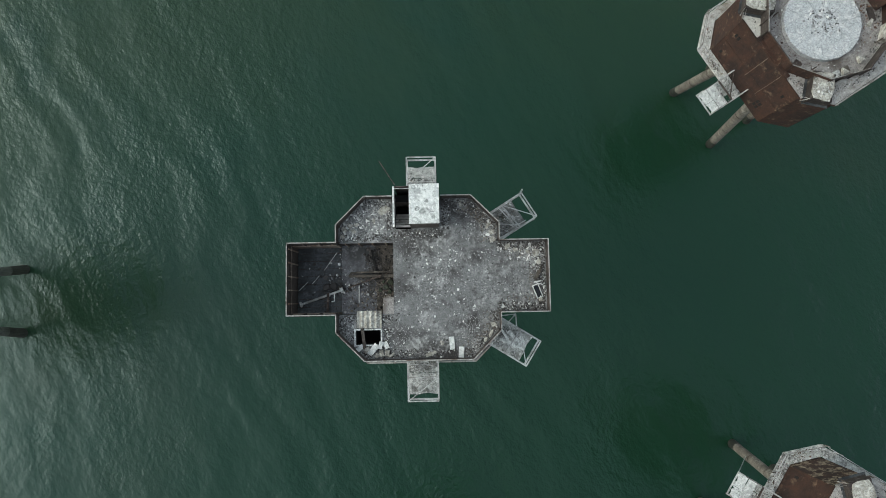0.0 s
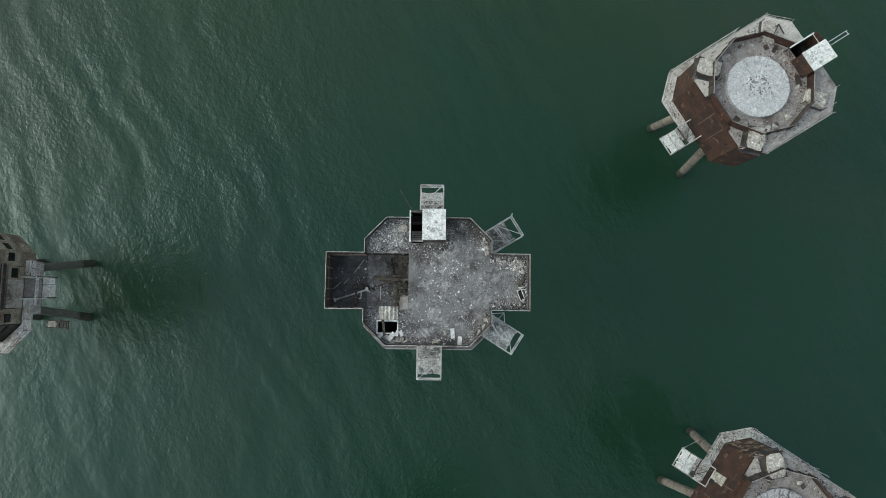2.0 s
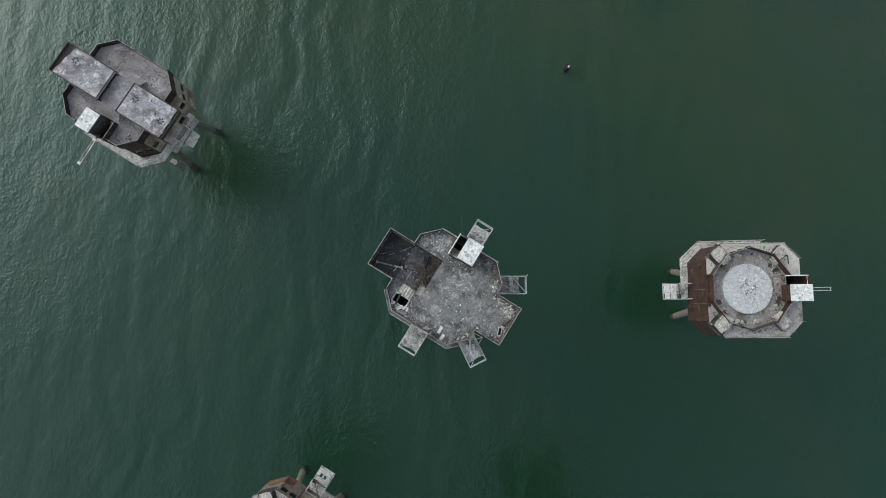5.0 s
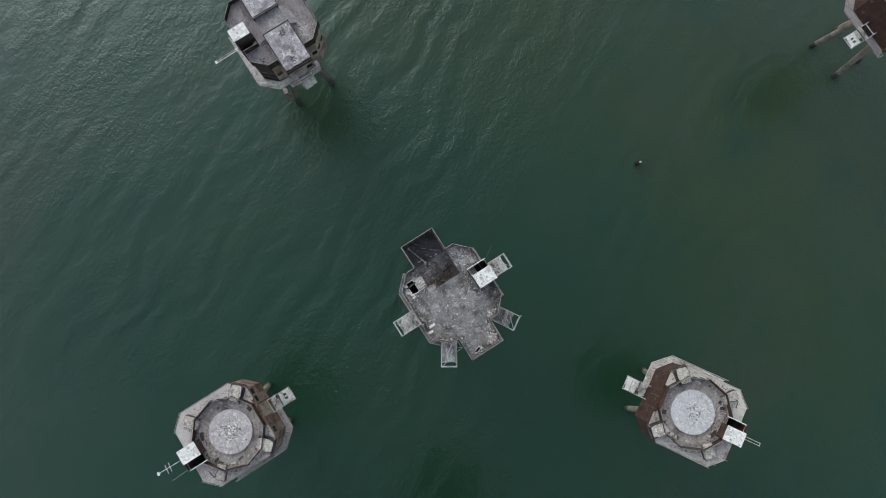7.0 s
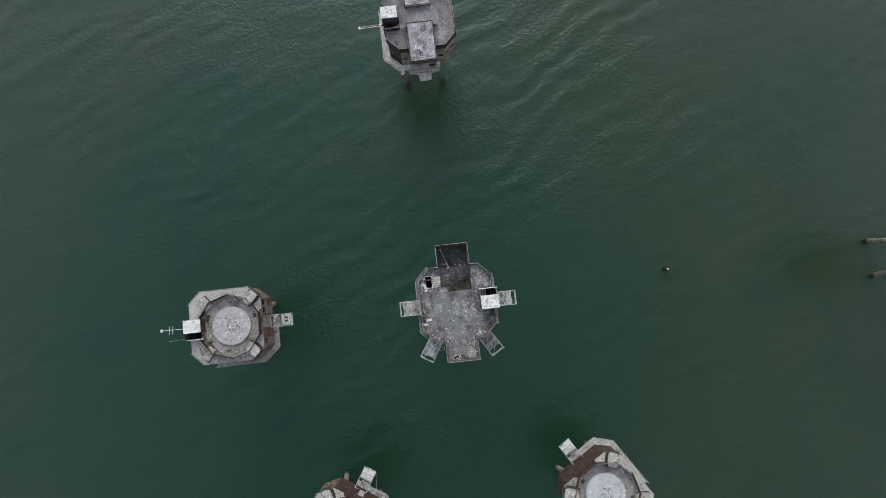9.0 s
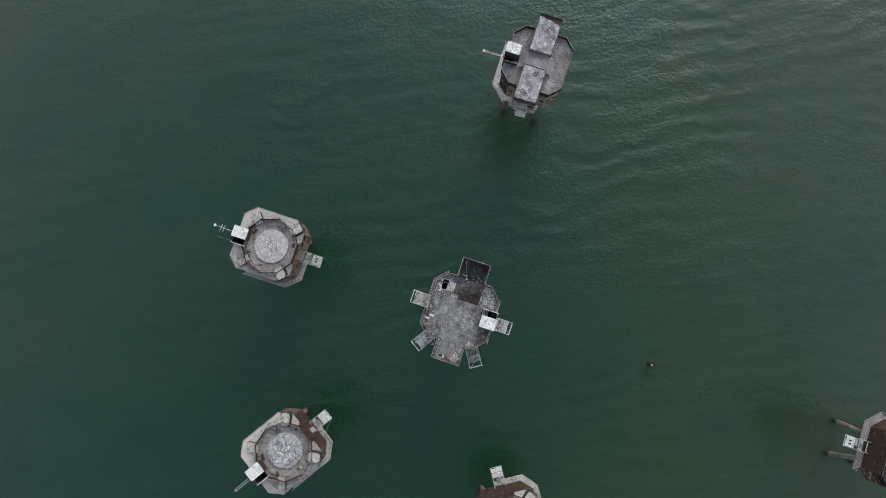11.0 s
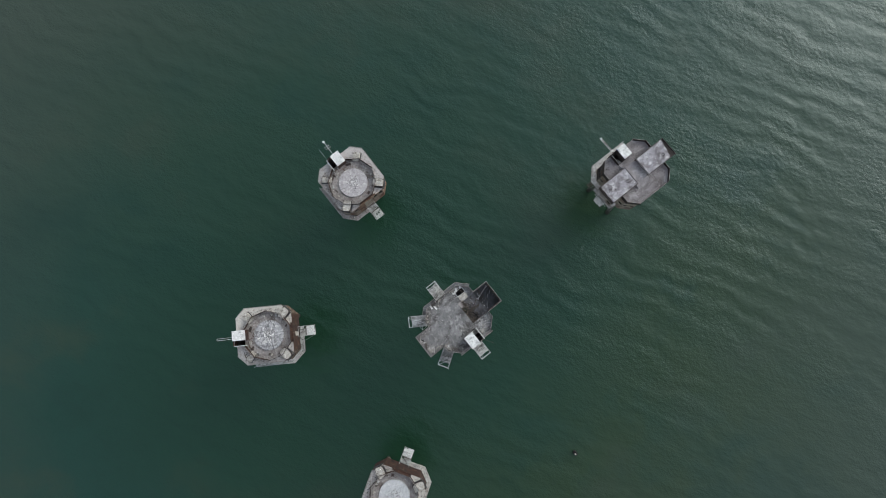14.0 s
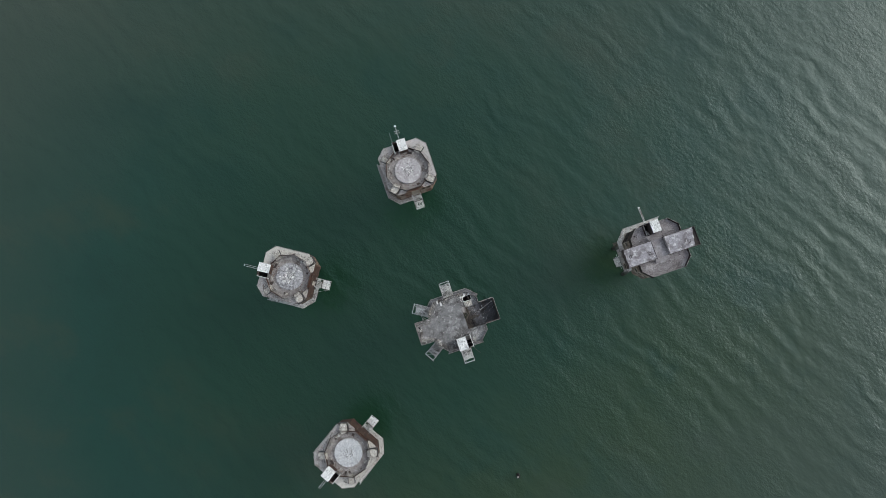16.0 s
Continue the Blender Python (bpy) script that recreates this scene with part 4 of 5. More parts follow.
    if mast == "twin":
        for y in (-0.15, 0.2):
            made("boom", rail_mat, tower, beam, (5.6, y, 24.3), (boom, y + 0.02, 24.5), 0.07)
        made("boom_tie", rail_mat, tower, beam, (boom - 0.1, -0.2, 24.5), (boom - 0.1, 0.25, 24.5), 0.06)
    else:
        m = made("mast", rail_mat, tower, beam, (5.6, -0.15, 24.2), (8.7, -0.2, 25.2), 0.09)
        made("dish", white_mat, m, tube, (8.7, -0.2, 25.15), (8.75, -0.2, 25.3), 0.12, 0.26, 12, label="small white dish")
        for x in (7.2, 7.7):
            made("aerial", rail_mat, m, beam, (x, -0.75, 24.9), (x + 0.1, 0.45, 24.9), 0.08)
        made("wire", rail_mat, m, beam, (5.5, 1.4, 24.0), (8.3, 1.5, 24.2), 0.03)
    return tower


rusty = gun_tower(31.4, 19.1, 32.3, "rust-brown sea fort gun tower with a pale round base", (rust_mat,), {4: (), 3: (), 5: ()}, 11, balcony_mat=white_mat)
streaked = gun_tower(32.0, -21.3, -32.3, "rust-brown sea fort gun tower with a cracked gun base", (rust_mat,), {4: (), 3: (), 5: ()}, 23, gal_mat=grate_mat, base_mat=cracked_mat, balcony_mat=white_mat, side_mat=streak_mat, top_mat=far_lime_deck_mat, boom=8.9)
windowed = gun_tower(-0.5, -35.6, -90, "orange-rusted sea fort gun tower with windows and a dish", (orange_mat, tan_mat, orange_mat), {4: ((1, 0.1), (1, 0.75), (1, 0.9)), 3: ((1, 0.3),), 5: ((1, 0.3), (1, 0.7))}, 37, "dish", gal_mat=ring_mat, base_mat=rosy_mat, top_mat=rosy_deck_mat)


# a guy rod, a bared patch of plaster and a hole in the wall by one walkway stub
made("guy_rod", rail_mat, streaked, beam, (-8.75, 0.98, 16.9), (-1.77, 3.1, 4.0), 0.06)
made("plaster_patch", lime_mat, streaked, lambda bm: box(bm, -5.54, -5.505, -0.05, 0.85, 17.9, 20.4), label="bared pale plaster beside the walkway")
made("wall_hole", black_mat, streaked, lambda bm: box(bm, -5.55, -5.52, -0.4, 0.05, 17.5, 18.9), label="dark hole broken through the wall")
for y0, y1 in ((-0.95, -0.02), (0.02, 0.95)):
    made("door_panel", pale_tan_mat, windowed, lambda bm: box(bm, -5.57, -5.51, y0, y1, 18.3, 22.1), label="faded pale panel between the rusted windows")

# ---- tower with two roofed bays ----
B_DECK, B_TOP, B_FOOT, B_GAL = 21.2, 22.0, 14.1, 16.0
bofors = thing("sea_fort_tower", pose(-46.95, -0.85, 0), "grey-brown sea fort tower with two pale raised bay roofs", "sea fort", "sea fort towers")
made("deck_slab", bdeck_mat, bofors, lambda bm: prism(bm, [(3.4, 5.55), (-4.0, 5.55), (-5.85, 3.7), (-5.85, -3.7), (-4.0, -5.55), (-0.62, -5.55), (-0.62, -3.3), (1.75, -3.3), (1.75, -5.55), (3.4, -5.55), (5.25, -3.7), (5.25, 3.7)], B_DECK - 0.25, B_DECK))
bo = [(x - 0.3, y) for x, y in octagon(5.6, 3.75)]
for a, b in ((bo[1], bo[2]), (bo[2], bo[3]), (bo[3], bo[4]), (bo[5], bo[6]), (bo[7], bo[0])):
    parapet_run(bofors, b, a, B_DECK - 0.7, B_TOP, grime_mat, rim_mat)
for a, b in (((5.3, 2.2), (5.3, 3.75)), ((-5.9, 3.75), (-5.9, 2.2)), ((-5.9, -2.2), (-5.9, -3.75)), ((5.3, -3.75), (5.3, -2.2)), ((-4.05, -5.6), (-1.3, -5.6)), ((1.75, -5.6), (3.45, -5.6))):
    parapet_run(bofors, b, a, B_DECK - 0.7, B_TOP, grime_mat, rim_mat)
bw = [(x - 0.3, y) for x, y in octagon(5.5, 3.65)]
for k in range(8):
    wins = {0: ((1, 0.1), (1, 0.9)), 1: ((1, 0.3), (1, 0.75)), 7: ((1, 0.3), (1, 0.7))}.get(k, ((1, 0.3), (1, 0.7)))
    wall_run(bofors, bw[k], bw[(k + 1) % 8], B_FOOT, B_DECK - 0.27, (pale_tan_mat, pale_tan_mat, tan_mat) if k < 4 else (grime_mat, rust_mat, grime_mat), wins, rows=3, seed=50 + k)
made("house_floor", black_mat, bofors, lambda bm: prism(bm, [(x - 0.3, y) for x, y in octagon(5.35, 3.55)], B_FOOT, B_FOOT + 0.12))
for x0, x1, far in ((1.55, 8.4, 8.4), (-8.4, -1.2, -8.4)):
    broken = [(x0, -2.05), (x1, -2.05), (x1, 2.05), (x0, 2.05)]
    if x0 < 0:
        broken = [(-7.85, -2.05), (x1, -2.05), (x1, 2.05), (-6.9, 2.05), (-7.2, 1.5), (-7.25, 0.8), (-7.5, 0.2), (-7.55, -0.7), (-7.8, -1.3)]
    else:
        broken = [(x0, -2.05), (7.95, -2.05), (8.05, -1.2), (7.9, -0.5), (8.06, 0.3), (7.92, 1.1), (8.0, 2.05), (x0, 2.05)]
    roof = made("bay_roof", roof_mat, bofors, lambda bm: prism(bm, broken, 22.95, 23.1), label="pale bird-limed bay roof with a broken end")
    made("end_beam", grime_mat, roof, lambda bm: box(bm, far - 0.05 if far < 0 else far - 0.5, far + (1.6 if far < 0 else 0.05), -2.0, 2.0, 22.82, 22.94), label="blackened beams bared at the broken end")
    for y in (-2.05, 2.05):
        made("edge_beam", parapet_mat, roof, lambda bm: box(bm, x0, x1, y - 0.06, y + 0.06, 22.8, 23.14))
        made("bay_side", tan_mat if y > 0 else rust_mat, roof, lambda bm: box(bm, x0, x1, y * 0.97 - 0.04, y * 0.97 + 0.04, B_DECK - (2.4 if abs(x0) > 9 else 0.0), 22.8))
    for x in (far - 0.1 * (1 if far > 0 else -1), x0 + 0.1 if far > 0 else x1 - 0.1):
        made("edge_beam", grime_mat, roof, lambda bm: box(bm, x - 0.06, x + 0.06, -2.0, 2.0, 22.8, 23.15))
    inner = x0 + 0.1 if x0 > 0 else x1 - 0.1
    for y in (-1.9, 0.0, 1.9):
        made("bay_post", grime_mat, roof, lambda bm: box(bm, inner - 0.05, inner + 0.05, y - 0.05, y + 0.05, B_DECK, 22.8))
    s = 1 if x0 > 0 else -1
    made("bay_floor", black_mat, bofors, lambda bm: box(bm, min(s * 5.45, s * 8.2), max(s * 5.45, s * 8.2), -1.9, 1.9, B_DECK - 1.1, B_DECK - 1.0))
    for y in (-1.97, 1.97):
        wall_run(bofors, (s * 5.45, y) if s * y < 0 else (s * 8.3, y), (s * 8.3, y) if s * y < 0 else (s * 5.45, y), B_DECK - 1.0, B_DECK + 1.5, (tan_mat, rust_mat, rust_mat), ((0, 0.5),), 0.95, 1, 70 + s)
    wall_run(bofors, (s * 8.28, -s * 1.95), (s * 8.28, s * 1.95), B_DECK - 1.0, B_DECK + 1.2, (ring_mat,), ((0, 0.7),), 1.3, 1, 80)
# Deck and ramps added at this height so the gap looks less shaded.
made("added_middle_deck", bdeck_mat, bofors, lambda bm: prism(bm, [(-1.5, -2.0), (1.6, -2.0), (1.6, 2.0), (-1.5, 2.0)], B_DECK + 0.004, B_DECK + 0.95), label="middle deck added between the bays, raised to lessen their shade")
for side in (-1, 1):
    def ramp_sheet(bm):
        top = [bm.verts.new((x, side * 2.0, B_DECK + 0.95)) for x in (-1.5, 1.6)]
        low = [bm.verts.new((x, side * 3.15, B_DECK + 0.006)) for x in (-1.5, 1.6)]
        foot = [bm.verts.new((x, side * 2.0, B_DECK + 0.006)) for x in (-1.5, 1.6)]
        for f in ((top[0], top[1], low[1], low[0]), (foot[0], low[0], low[1], foot[1]), (top[0], foot[0], foot[1], top[1]), (top[0], low[0], foot[0]), (top[1], foot[1], low[1])):
            bm.faces.new(f)
    made("added_deck_ramp", bdeck_mat, bofors, ramp_sheet)
b_hut = stair_hut(bofors, pose(0.55, -3.4, 0, 0, 0, -90), B_DECK, 23.5, rim_mat, 0.1, 1.35)
made("blue_edge", blue_mat, b_hut, lambda bm: block(bm, pose(0.55, -3.4, 0, 0, 0, -90) @ Matrix.Translation((1.3, 0.12, 23.46)), 2.7, 0.06, 0.14), label="faded blue edge strip of the roof")
legs(bofors, ((3.15, 3.5), (3.15, -3.4), (-3.3, -3.4), (-3.3, 3.5)), ((2.75, 1.9), (2.75, -1.9), (-2.2, -1.9), (-2.2, 1.9)), B_FOOT, dark_leg_mat, 2.6)
b_stub = made("platform", darkrail_mat, bofors, lambda bm: [beam(bm, (5.5, y, B_GAL - 0.1), (8.75, y, B_GAL - 0.1), 0.12, 0.18) for y in (-0.98, 1.12)])
for y0, y1, x0, x1 in ((-0.9, 0.35, 7.4, 8.7), (0.4, 1.05, 7.4, 8.6), (-0.9, 1.05, 6.7, 6.95)):
    made("floor_plate", gallery_mat, b_stub, lambda bm: box(bm, x0, x1, y0, y1, B_GAL - 0.03, B_GAL + 0.02))
for y in (-0.98, 1.12):
    made("rail", darkrail_mat, b_stub, beam, (5.4, y, B_GAL + 0.95), (8.85, y, B_GAL + 0.9), 0.11)
    for x in (5.6, 7.2, 8.7):
        made("rail_post", darkrail_mat, b_stub, beam, (x, y, B_GAL), (x + 0.04, y, B_GAL + 0.95), 0.08)
made("cross_bar", rail_mat, b_stub, beam, (7.25, -0.98, B_GAL + 0.9), (7.25, 1.12, B_GAL + 0.9), 0.08)
made("cross_bar", rail_mat, b_stub, beam, (5.7, -0.98, B_GAL + 0.9), (5.7, 1.12, B_GAL + 0.9), 0.07)
made("brace", rail_mat, b_stub, beam, (6.9, -0.9, B_GAL + 0.1), (7.25, 0.9, B_GAL + 0.8), 0.06)
for k in range(5):
    made("bent_pipe", rail_mat, b_stub, beam, (6.35 + 0.45 * math.sin(0.7 * k), 1.3 + 0.24 * k, B_GAL + 1.0), (6.35 + 0.45 * math.sin(0.7 * (k + 1)), 1.3 + 0.24 * (k + 1), B_GAL + 1.0), 0.08)
made("gallery_floor", ring_mat, bofors, lambda bm: prism(bm, [(5.5, -2.9), (7.3, -2.6), (7.3, 2.6), (5.5, 2.9)], B_GAL - 0.12, B_GAL - 0.02))
railing(bofors, [(7.25, -2.55), (7.25, -1.1)], B_GAL, 1.0, rail_mat, 0.7, 2, 0.045, 0.16, 61, 0.0)
railing(bofors, [(7.25, 1.25), (7.25, 2.55)], B_GAL, 1.0, rail_mat, 0.7, 2, 0.045, 0.16, 62, 0.0)
# remains of a landing stage on one leg
stage = made("landing_stage", darkrail_mat, bofors, lambda bm: [beam(bm, (2.6, -4.35, 7.5), (5.0, -4.5, 7.2), 0.16), beam(bm, (2.6, -3.6, 7.5), (5.0, -3.7, 7.2), 0.16), beam(bm, (4.9, -4.6, 7.25), (4.9, -3.6, 7.25), 0.14), beam(bm, (3.9, -4.5, 7.35), (4.0, -3.6, 7.35), 0.14), beam(bm, (4.0, -4.4, 7.4), (4.8, -3.7, 7.35), 0.1)])
made("landing_plate", lime_mat, stage, lambda bm: prism(bm, [(2.7, -4.3), (3.7, -4.4), (3.8, -3.9), (3.5, -3.65), (2.75, -3.7)], 7.48, 7.56), label="pale crusted plate of the landing stage")
for i in range(3):
    made("tread", darkrail_mat, stage, beam, (4.1 + 0.28 * i, -4.5, 7.38 - 0.04 * i), (4.15 + 0.28 * i, -3.65, 7.38 - 0.04 * i), 0.12, 0.06)
# pipes on the end wall of one bay
for y in (-1.1, 0.95):
    made("drain_pipe", rail_mat, bofors, tube, (8.42, y, 20.9), (8.5, y + 0.1, B_GAL), 0.07, 0.07, 8)
made("drain_pipe", rail_mat, bofors, tube, (8.45, -1.7, 18.6), (8.45, 1.7, 18.7), 0.06, 0.06, 8)
gallery(bofors, [[(5.5, -1.1), (5.5, -3.7), (6.5, -4.3), (6.5, -1.1)], [(5.5, -3.7), (3.7, -5.5), (4.3, -6.7), (6.5, -4.3)], [(3.7, -5.5), (-3.7, -5.5), (-4.3, -6.7), (4.3, -6.7)], [(5.5, 2.8), (5.5, 1.1), (6.5, 1.1), (6.5, 2.8)]], B_GAL, gallery_mat, 60)
made("boom", rim_mat, bofors, beam, (1.24, -6.3, 22.9), (1.34, -9.7, 22.9), 0.09)
made("boom", white_mat, bofors, beam, (1.5, -6.3, 22.9), (1.6, -9.7, 22.9), 0.08)
made("boom_web", darkrail_mat, bofors, beam, (1.37, -6.3, 22.86), (1.47, -9.6, 22.86), 0.16, 0.05)
for y in (-6.35, -9.7):
    made("boom_end", white_mat, bofors, lambda bm: block(bm, pose(1.38 - (y + 6.35) * 0.03, y, 22.9, 0, 0, 3), 0.42, 0.3, 0.1))
for y in (-7.2, -8.1, -9.0):
    made("boom_tie", rim_mat, bofors, beam, (1.26, y, 22.9), (1.56, y, 22.9), 0.09)
made("boom_bracket", darkrail_mat, bofors, beam, (1.4, -5.5, 22.6), (1.4, -6.4, 22.9), 0.12)

# ---- outlying tower ----
outlying = thing("sea_fort_tower", pose(0.1, 80.6, 0, 0, 0, 90), "rust-brown outlying sea fort tower with a pale roof", "sea fort", "sea fort towers")
made("deck_slab", roof_mat, outlying, lambda bm: prism(bm, octagon(5.5, 3.65), 22.4, 22.6))
ow = octagon(5.45, 3.6)
for k in range(8):
    wall_run(outlying, ow[k], ow[(k + 1) % 8], 16.4, 22.38, (rust_mat, rust_mat, streak_mat) if k != 4 else (rust_mat,), () if k == 4 else ((1, 0.4),), seed=90 + k, pitch=2.4, gap=0.012)
    parapet_run(outlying, octagon(5.5, 3.65)[(k + 1) % 8], octagon(5.5, 3.65)[k], 22.6, 23.0, parapet_mat, darkrail_mat)
made("house_floor", black_mat, outlying, lambda bm: prism(bm, octagon(5.3, 3.5), 16.4, 16.52))
gun_stub(outlying, pose(-6.0, 0.0, 0, 0, 0, 180), 17.0, 33, white_mat, grate_mat, True)
gallery(outlying, [[(-5.55, 1.05), (-5.55, 3.7), (-6.75, 4.35), (-6.75, 1.05)], [(-5.55, 3.7), (-3.7, 5.55), (-4.35, 6.75), (-6.75, 4.35)], [(-3.7, 5.55), (3.7, 5.55), (3.9, 6.2), (-4.35, 6.2)], [(-5.55, -3.7), (-5.55, -1.05), (-6.75, -1.05), (-6.75, -4.35)]], 17.0, bdeck_mat, 95)
legs(outlying, ((-1.1, 3.3), (-1.1, -3.5), (4.1, -3.4), (4.1, 3.4)), ((-2.3, 1.8), (-2.3, -1.8), (2.3, -1.8), (2.3, 1.8)), 16.4)

# ---- marker post in the water ----
marker = thing("marker_post", pose(-2.3, 40.7, 0), "small dark marker post standing in the sea", "post")
made("post", black_mat, marker, tube, (0, 0, -2), (0.1, 0, 1.6), 0.5, 0.42, 12)
made("cap", lime_mat, marker, tube, (0.25, 0, 1.6), (0.25, 0, 1.8), 0.2, 0.16, 10, label="grey stained cap")

# louvres and a vent opening in the brown wall
for y, z in ((3.06, 20.8), (2.75, 20.8), (-2.5, 18.1), (-2.2, 18.1), (-2.5, 17.5), (-2.2, 17.5), (2.95, 18.0), (-2.9, 21.0)):
    made("louvre", black_mat, rusty, lambda bm: box(bm, -5.53, -5.505, y - 0.11, y + 0.11, z - 0.2, z + 0.2))
for y, z in ((3.0, 18.4), (-2.6, 20.8), (-2.3, 20.8)):
    made("louvre", black_mat, streaked, lambda bm: box(bm, -5.53, -5.505, y - 0.11, y + 0.11, z - 0.25, z + 0.25))
for tower in (rusty, streaked):
    made("seam_strip", tan_mat, tower, lambda bm: box(bm, -5.54, -5.505, 0.15, 0.19, 18.8, 22.3))
    made("seam_strip", tan_mat, tower, lambda bm: box(bm, -5.54, -5.505, -1.55, -1.52, 18.3, 22.2))


# ---- loose things on the central roof ----
def chip_field(bm, n, spots, z, lo, hi, seed, keep):
    """Many small flat chips lying about, thicker round the spots (x, y, spread, weight)."""
    r = random.Random(seed)
    total = sum(s[3] for s in spots)
    done = 0
    while done < n:
        k = r.random() * total
        for x, y, spread, weight in spots:
            k -= weight
            if k <= 0:
                break
        px, py = r.gauss(x, spread), r.gauss(y, spread)
        if not keep(px, py):
            continue
        done += 1
        s = lo + (hi - lo) * r.random() ** 4
        m = r.choice((3, 4, 4, 5))
        a0, turn, slim = r.random() * 6.3, r.random() * 6.3, r.uniform(0.25, 1.0)
        ring = []
        for i in range(m):
            q = s * r.uniform(0.55, 1.35)
            u, v = q * math.cos(a0 + 6.283 * i / m), slim * q * math.sin(a0 + 6.283 * i / m)
            ring.append(bm.verts.new((px + u * math.cos(turn) - v * math.sin(turn), py + u * math.sin(turn) + v * math.cos(turn), z)))
        top = bm.verts.new((px, py, z + s * (0.12 + 0.35 * r.random())))
        for i in range(m):
            bm.faces.new((ring[i], ring[(i + 1) % m], top))


def on_central(x, y):
    inside = (abs(x) < 5.3 and abs(y) < 5.3 and abs(x) + abs(y) < 8.8) or (5.2 < x < 8.5 and abs(y) < 2.3)
    pit = x < -1.75 and abs(y) < 2.5
    stair = -1.6 < x < 1.6 and y > 3.25
    hatch = -4.35 < x < -2.45 and -4.5 < y < -3.3
    return inside and not (pit or stair or hatch)


CENTRAL_SPOTS = [(2.2, 0.3, 1.6, 5.0), (3.0, -1.0, 2.6, 4.0), (7.2, 0.5, 1.1, 2.0), (5.0, 3.0, 0.5, 0.8), (0.0, -3.6, 1.9, 2.4), (-3.8, 4.0, 0.8, 2.4), (-2.9, 3.5, 0.7, 2.8), (4.3, -4.0, 0.8, 1.0), (7.4, -1.6, 0.7, 1.0), (7.7, 1.3, 0.6, 1.6), (6.6, 1.7, 0.5, 0.8), (-4.4, -3.2, 0.5, 0.6), (3.6, -4.6, 0.6, 0.9), (-2.6, 4.7, 0.6, 0.8), (-2.2, -4.6, 0.9, 1.2), (1.0, 1.8, 1.8, 1.5), (2.8, 4.4, 1.1, 0.5)]
lone("bird_lime_chips", lime_chip_mat, chip_field, 3500, CENTRAL_SPOTS, C_DECK, 0.016, 0.11, 5, on_central, label="white bird lime and shell chips on the roof", category="litter", kind="stuff")
lone("dark_litter", dark_chip_mat, chip_field, 900, [(0, 0, 4.0, 2.0), (7.3, 0, 1.0, 1.0), (3.5, -4.3, 1.0, 0.7), (-4.2, 3.6, 0.8, 0.7), (-3.9, -3.6, 0.7, 0.7)], C_DECK, 0.02, 0.09, 6, on_central, label="dark scraps and dirt lying on the roof", category="litter", kind="stuff")


def near_edge(x, y):
    """Within a stride of the parapet on the central roof."""
    if not on_central(x, y):
        return False
    return not all(on_central(x + 0.55 * dx, y + 0.55 * dy) for dx, dy in ((1, 0), (-1, 0), (0, 1), (0, -1))) and not (x > -1.9 and x < -1.0 and abs(y) < 2.4)


lone("lime_smear", lime_chip_mat, chip_field, 1000, [(-2.5, 4.75, 0.45, 1.2), (-3.8, 4.2, 0.5, 1.0), (-4.7, 3.3, 0.4, 1.0), (-4.5, -3.0, 0.4, 0.5), (7.7, 1.4, 0.4, 0.8), (4.9, 3.0, 0.3, 0.5)], C_DECK + 0.012, 0.03, 0.16, 20, on_central, label="thick smears of white bird lime on the roof", category="litter", kind="stuff")
lone("dirt_drift", dark_chip_mat, chip_field, 8000, [(0, 0, 5.0, 1.0), (6.8, 0, 1.6, 0.5)], C_DECK, 0.025, 0.11, 16, near_edge, label="dark dirt drifted along the foot of the parapet", category="dirt", kind="stuff")
lone("edge_lime", lime_chip_mat, chip_field, 2000, [(0, 0, 5.0, 1.0), (6.8, 0, 1.6, 0.7)], C_DECK + 0.01, 0.02, 0.12, 17, near_edge, label="white bird lime along the foot of the parapet", category="litter", kind="stuff")


def dirty_corner(x, y):
    """A broad belt behind the parapet of the east bay and the slanted sides next to it."""
    if not on_central(x, y) or x < 1.8:
        return False
    return not all(on_central(x + 1.05 * dx, y + 1.05 * dy) for dx, dy in ((1, 0), (0, 1), (0, -1)))


lone("brown_dirt_belt", brown_chip_mat, chip_field, 2600, [(7.4, 0.0, 1.4, 2.0), (4.2, 3.6, 1.0, 1.6), (4.4, -3.8, 0.9, 1.0)], C_DECK, 0.02, 0.07, 18, dirty_corner, label="brown dirt spread behind the parapet", category="dirt", kind="stuff")
lone("dark_dirt_belt", dark_chip_mat, chip_field, 1300, [(7.4, 0.3, 1.3, 2.0), (4.2, 3.7, 1.0, 1.8), (2.8, 4.7, 0.8, 0.7), (4.4, -3.8, 0.9, 1.0)], C_DECK, 0.02, 0.08, 19, dirty_corner, label="dark dirt spread behind the parapet", category="dirt", kind="stuff")


def in_pit(x, y):
    return -8.4 < x < -1.8 and abs(y) < 2.3


lone("bay_litter", dark_chip_mat, chip_field, 500, [(-2.6, -0.5, 0.7, 2.0), (-4.5, 0, 1.4, 1.0), (-6.2, -0.6, 0.8, 1.0)], C_PIT + 0.02, 0.04, 0.2, 7, in_pit, label="dark rubble on the floor of the roofless bay", category="litter", kind="stuff")
lone("pale_bay_litter", lime_chip_mat, chip_field, 160, [(-4.5, 0.4, 1.4, 1.0), (-3.0, -1.2, 0.9, 1.0), (-6.5, 0.3, 1.0, 0.4)], C_PIT + 0.02, 0.03, 0.12, 8, in_pit, label="pale chips on the floor of the roofless bay", category="litter", kind="stuff")

